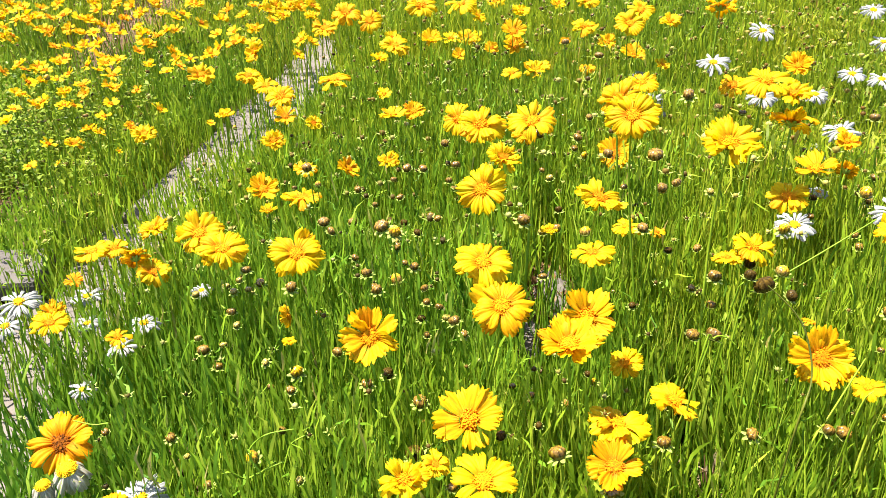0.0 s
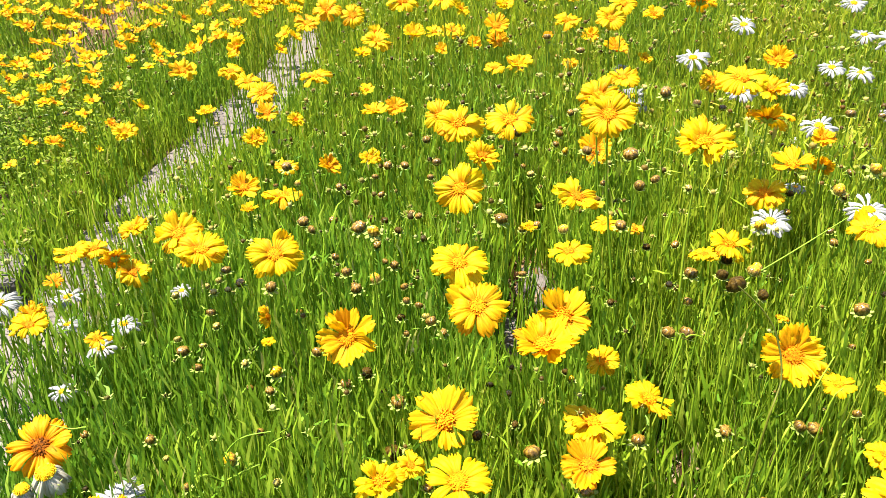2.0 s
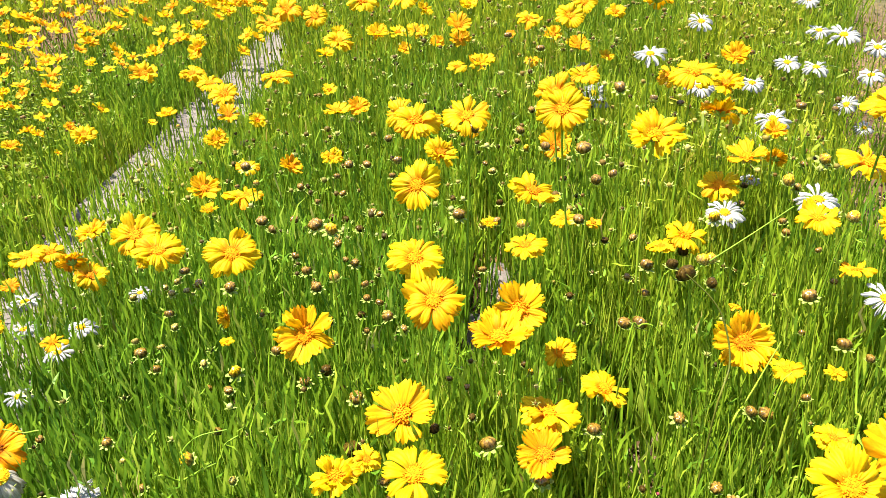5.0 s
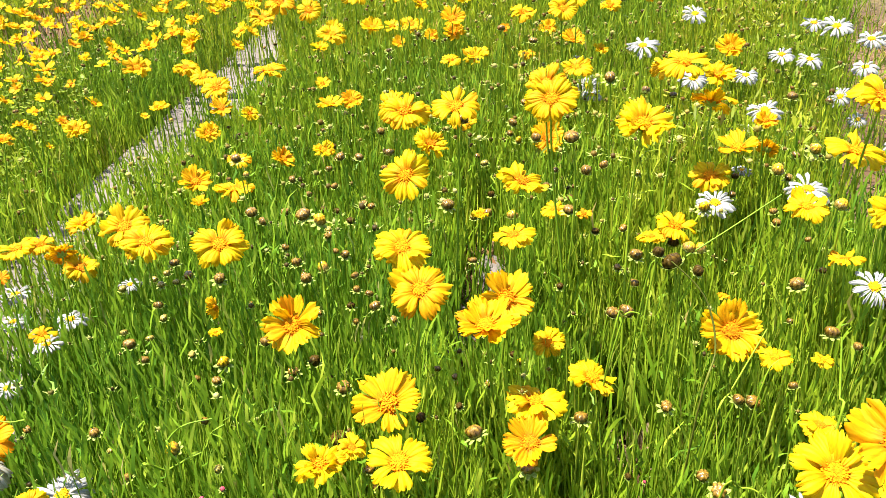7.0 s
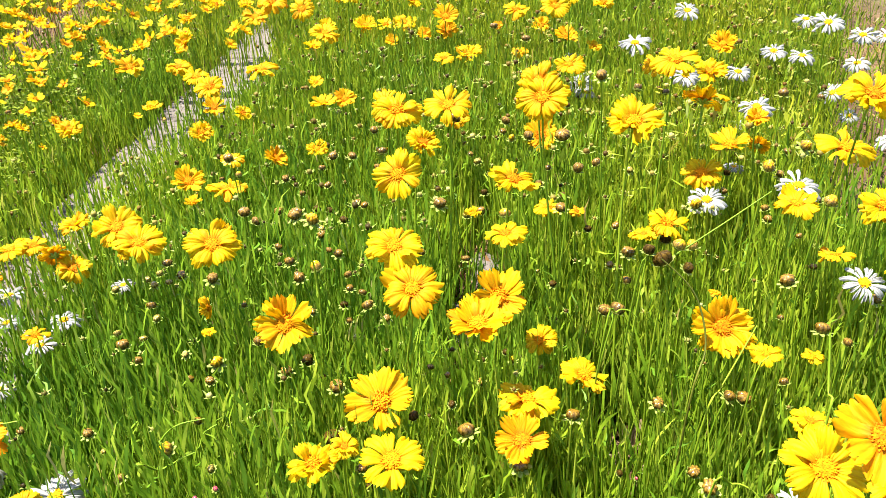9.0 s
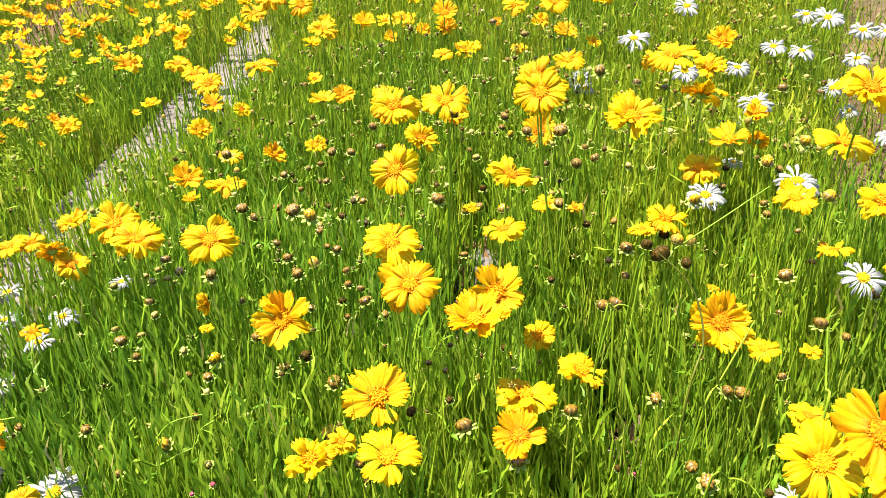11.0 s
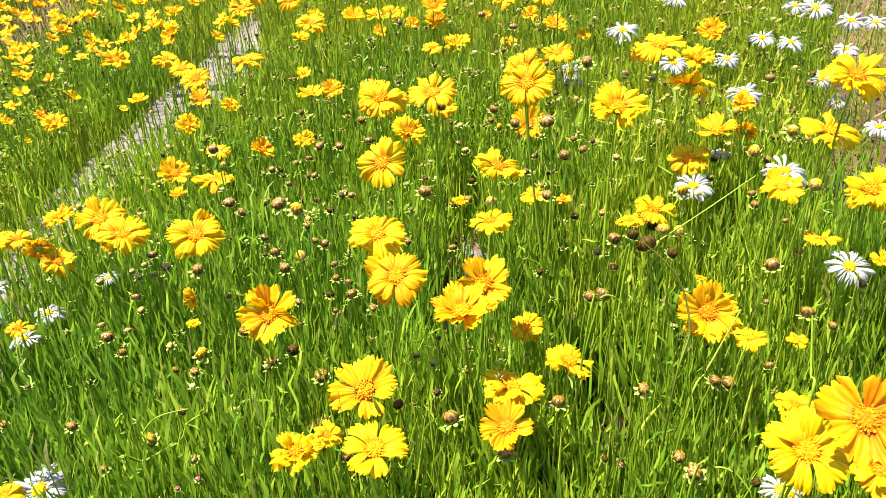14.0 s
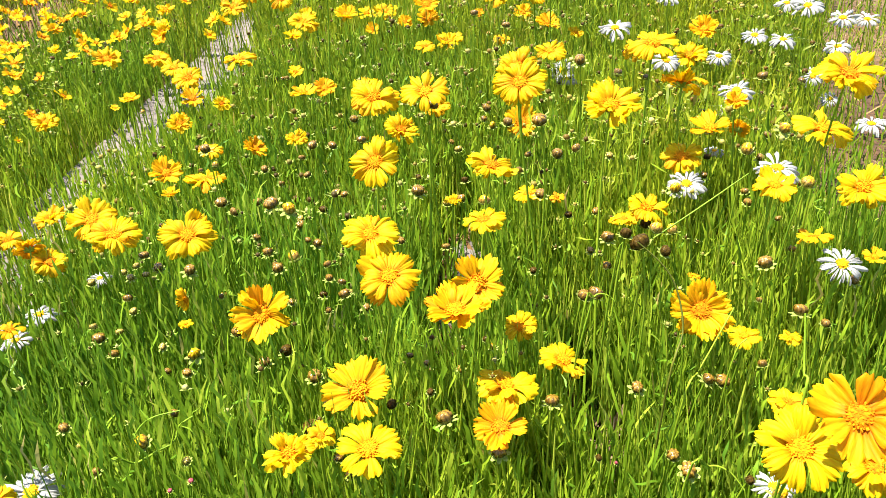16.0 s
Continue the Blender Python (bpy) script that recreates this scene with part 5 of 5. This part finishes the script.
flower_bud(0.476, 0.660, 0.244, 0.0075, "bronze", 21, -67)
flower_bud(0.540, 0.925, 0.321, 0.0135, "bronze", 10, 69)
flower_bud(0.522, 0.816, 0.302, 0.0135, "opening", 33, -73)
flower_bud(0.574, 0.952, 0.234, 0.0109, "bronze", 25, -31)
flower_bud(0.740, 1.208, 0.211, 0.0135, "bronze", 30, 30)
flower_bud(0.452, 0.743, 0.310, 0.0135, "opening", 11, -102)
flower_bud(0.472, 0.882, 0.237, 0.0095, "dark", 3, -7)
flower_bud(0.541, 0.888, 0.232, 0.0110, "bronze", 15, -118)
flower_bud(0.313, 0.469, 0.180, 0.0105, "bronze", 14, -64)
flower_bud(0.319, 0.448, 0.187, 0.0135, "bronze", 28, -128)
flower_bud(0.363, 0.444, 0.176, 0.0085, "dark", 35, -7)
flower_bud(0.380, 0.430, 0.175, 0.0125, "opening", 22, -12)
flower_bud(0.403, 0.530, 0.214, 0.0084, "bronze", 30, 116)


# ---- buds and blooms farther off, repeated ----
def repeats():
    rng = random.Random(21)
    firsts = [o for o in scene.collection.objects if o.parent is None and o.name.startswith("flower_bud")]
    made = 0
    while made < 155:
        y = rng.uniform(0.45, 2.6)
        x = rng.uniform(-0.42 - 0.1 * y, 0.1 + 0.45 * y) if rng.random() < 0.8 else rng.uniform(-0.7 - 0.5 * y, -0.6)
        if abs(x - float(path_x(y))) < 0.1 or float(bare(x, y)) > 0.3:
            continue
        k = rng.uniform(0.55, 0.85)
        copy = copy_thing(rng.choice(firsts[:80]), Matrix.Translation((x, y, 0)) @ pose(0, 0, 0, rng.uniform(-6, 6), rng.uniform(-6, 6), rng.uniform(0, 360)))
        copy.scale = (k, k, k * rng.uniform(0.95, 1.15))
        made += 1
    firsts = [o for o in scene.collection.objects if o.parent is None and o.name.startswith("yellow_flower")]
    small = [o for o in firsts if o.location.y > 1.3]
    made = 0
    while made < 45:
        y = rng.uniform(2.3, 4.0)
        x = rng.uniform(-2.2, 1.2)
        if y < 3.1 and abs(x) < 0.62 * y - 0.1:
            continue
        copy_thing(rng.choice(small), pose(x, y, 0, 0, 0, rng.uniform(-30, 30)))
        made += 1
    tight = [o for o in small if o.location.x < -0.62]
    made = 0
    while made < 78:
        x = rng.uniform(-1.75, -0.62)
        y = rng.uniform(1.45, 2.75)
        if float(bare(x, y)) > 0.75 or x > float(path_x(y)) - 0.12 or rng.random() > (y - 0.9):
            continue
        copy_thing(rng.choice(tight), pose(x, y, 0, rng.uniform(-5, 5), rng.uniform(-5, 5), rng.uniform(-60, 60)))
        made += 1


repeats()


def shoot(points, thick, label, mat=STEM):
    """A bare bent stem through some places."""
    root = new("bare_stem")
    base = Vector(points[0])
    root.location = base
    pts = [Vector(p) - base for p in points]
    fine = []
    for i in range(len(pts) - 1):
        a, b = pts[i], pts[i + 1]
        before, after = pts[max(i - 1, 0)], pts[min(i + 2, len(pts) - 1)]
        fine += bezier(a, a + (b - before) / 6, b - (after - a) / 6, b, 5)[:-1]
    fine.append(pts[-1])
    put("stem", tube("stem", fine, [thick * 0.62 * (1.2 - 0.6 * i / len(fine)) for i in range(len(fine))], mat), root)
    return tagged(root, label, "stem")


def tiny_buds():
    """Hundreds of small unopened buds on thread-like stems, joined."""
    rng = random.Random(31)
    verts, faces, kinds = [], [], []
    made = 0
    while made < 2650:
        y = rng.uniform(0.5, 2.9)
        x = rng.uniform(-0.85 - 0.45 * y, 0.15 + 0.5 * y)
        if abs(x - float(path_x(y))) < 0.09 or float(bare(x, y)) > 0.4:
            continue
        r = (rng.uniform(0.0024, 0.0050) if made % 8 or y < 1.0 else rng.uniform(0.005, 0.0062)) * (0.6 if y < 0.85 else 1.0)
        if y < 0.85 and rng.random() < (0.6 if x > -0.05 else 0.45):
            continue
        z = float(canopy(x, y)) * rng.uniform(0.82, 1.2)
        k = len(verts)
        for j, (rad, up) in enumerate(((0.35, -0.9), (0.9, -0.45), (1.0, 0.1), (0.7, 0.6), (0.0, 0.62))):
            for c in range(8):
                a = 2 * math.pi * c / 8 + 0.4 * r * 1000
                q = rad * (1.0 if c % 2 else 0.78)
                verts.append((x + r * q * math.cos(a), y + r * q * math.sin(a), z + r * up))
        faces += [tuple(k + q for q in f) for f in grid_faces(5, 8, True)]
        k = len(verts)
        bx, by = x + rng.uniform(-0.015, 0.015), y + rng.uniform(-0.015, 0.015)
        for px, py, pz in ((bx - SIDE * z, by - SLANT * z, 0.0), (x, y, z - r * 0.7)):
            for c in range(3):
                a = 2 * math.pi * c / 3
                verts.append((px + 0.0009 * math.cos(a), py + 0.0009 * math.sin(a), pz))
        faces += [tuple(k + q for q in f) for f in grid_faces(2, 3, True)]
        turn = rng.uniform(0, 6.3)
        for c in range(5):
            a = turn + 2 * math.pi * c / 5 + rng.uniform(-0.3, 0.3)
            k = len(verts)
            ca, sa = math.cos(a), math.sin(a)
            for u, v, w in ((0.7, -0.45, -0.5), (0.7, 0.45, -0.5), (rng.uniform(1.9, 2.8), 0, rng.uniform(-0.5, 0.9))):
                verts.append((x + r * (u * ca - v * sa), y + r * (u * sa + v * ca), z + r * w))
            faces.append((k, k + 1, k + 2))
        kinds += [0] * 32 + [1] * 3 + [2] * 5
        made += 1
    me = mesh_from("tiny_buds", verts, faces, TINY)
    me.materials.append(STALKS)
    me.materials.append(BRACT)
    me.polygons.foreach_set("material_index", kinds)
    tagged(new("tiny_buds", me), "small green and brown flower buds on thread-thin stems", "buds", kind="stuff")


TINY = blade_material("tiny_buds", [(0.0, (0.035, 0.024, 0.006)), (0.4, (0.09, 0.058, 0.010)), (0.7, (0.17, 0.15, 0.03)), (1.0, (0.32, 0.32, 0.10))], 0.5, 0.05, 0.4)
tiny_buds()


shoot([(-0.117, 0.486, 0.000), (-0.118, 0.476, 0.179), (-0.099, 0.479, 0.183), (-0.082, 0.483, 0.191), (-0.070, 0.487, 0.196), (-0.065, 0.493, 0.207), (-0.055, 0.497, 0.212)], 0.0015, "pale green stem curling over the grass")
shoot([(-0.092, 0.485, 0.000), (-0.091, 0.475, 0.198), (-0.095, 0.482, 0.209), (-0.083, 0.488, 0.220), (-0.061, 0.491, 0.224)], 0.0012, "pale green stem curling over the grass")
shoot([(-0.200, 0.511, 0.000), (-0.205, 0.501, 0.207), (-0.209, 0.504, 0.213), (-0.222, 0.503, 0.212), (-0.238, 0.504, 0.215)], 0.0012, "pale green stem bent over the leaves")
shoot([(0.309, 0.486, 0.000), (0.302, 0.476, 0.239), (0.315, 0.497, 0.275), (0.312, 0.513, 0.302), (0.302, 0.522, 0.319), (0.283, 0.531, 0.335)], 0.0013, "stem leaning beside an open flower, coloured brownish for its unlit side", SHADED_STEM)
shoot([(0.289, 0.613, 0.000), (0.291, 0.603, 0.270), (0.310, 0.608, 0.281), (0.360, 0.623, 0.308), (0.408, 0.638, 0.335)], 0.0014, "long straight pale stem slanting over the grass")
shoot([(0.374, 0.529, 0.000), (0.369, 0.519, 0.216), (0.382, 0.528, 0.243)], 0.0014, "tall green stem leaning across the bed")
shoot([(0.375, 0.423, 0.000), (0.366, 0.413, 0.272), (0.370, 0.428, 0.296), (0.372, 0.447, 0.328)], 0.0016, "tall green stem standing near the soil")
shoot([(0.315, 0.487, 0.000), (0.316, 0.477, 0.220), (0.332, 0.492, 0.246), (0.359, 0.515, 0.284)], 0.0015, "tall green stem leaning across the bed")
shoot([(0.246, 0.553, 0.000), (0.251, 0.543, 0.256), (0.261, 0.552, 0.272), (0.271, 0.553, 0.273), (0.278, 0.550, 0.268)], 0.0013, "pale stem arching from a bud pair")
shoot([(0.302, 0.418, 0.000), (0.298, 0.408, 0.220), (0.314, 0.412, 0.228), (0.327, 0.409, 0.225), (0.337, 0.402, 0.214)], 0.0013, "pale stem arching over the leaves")
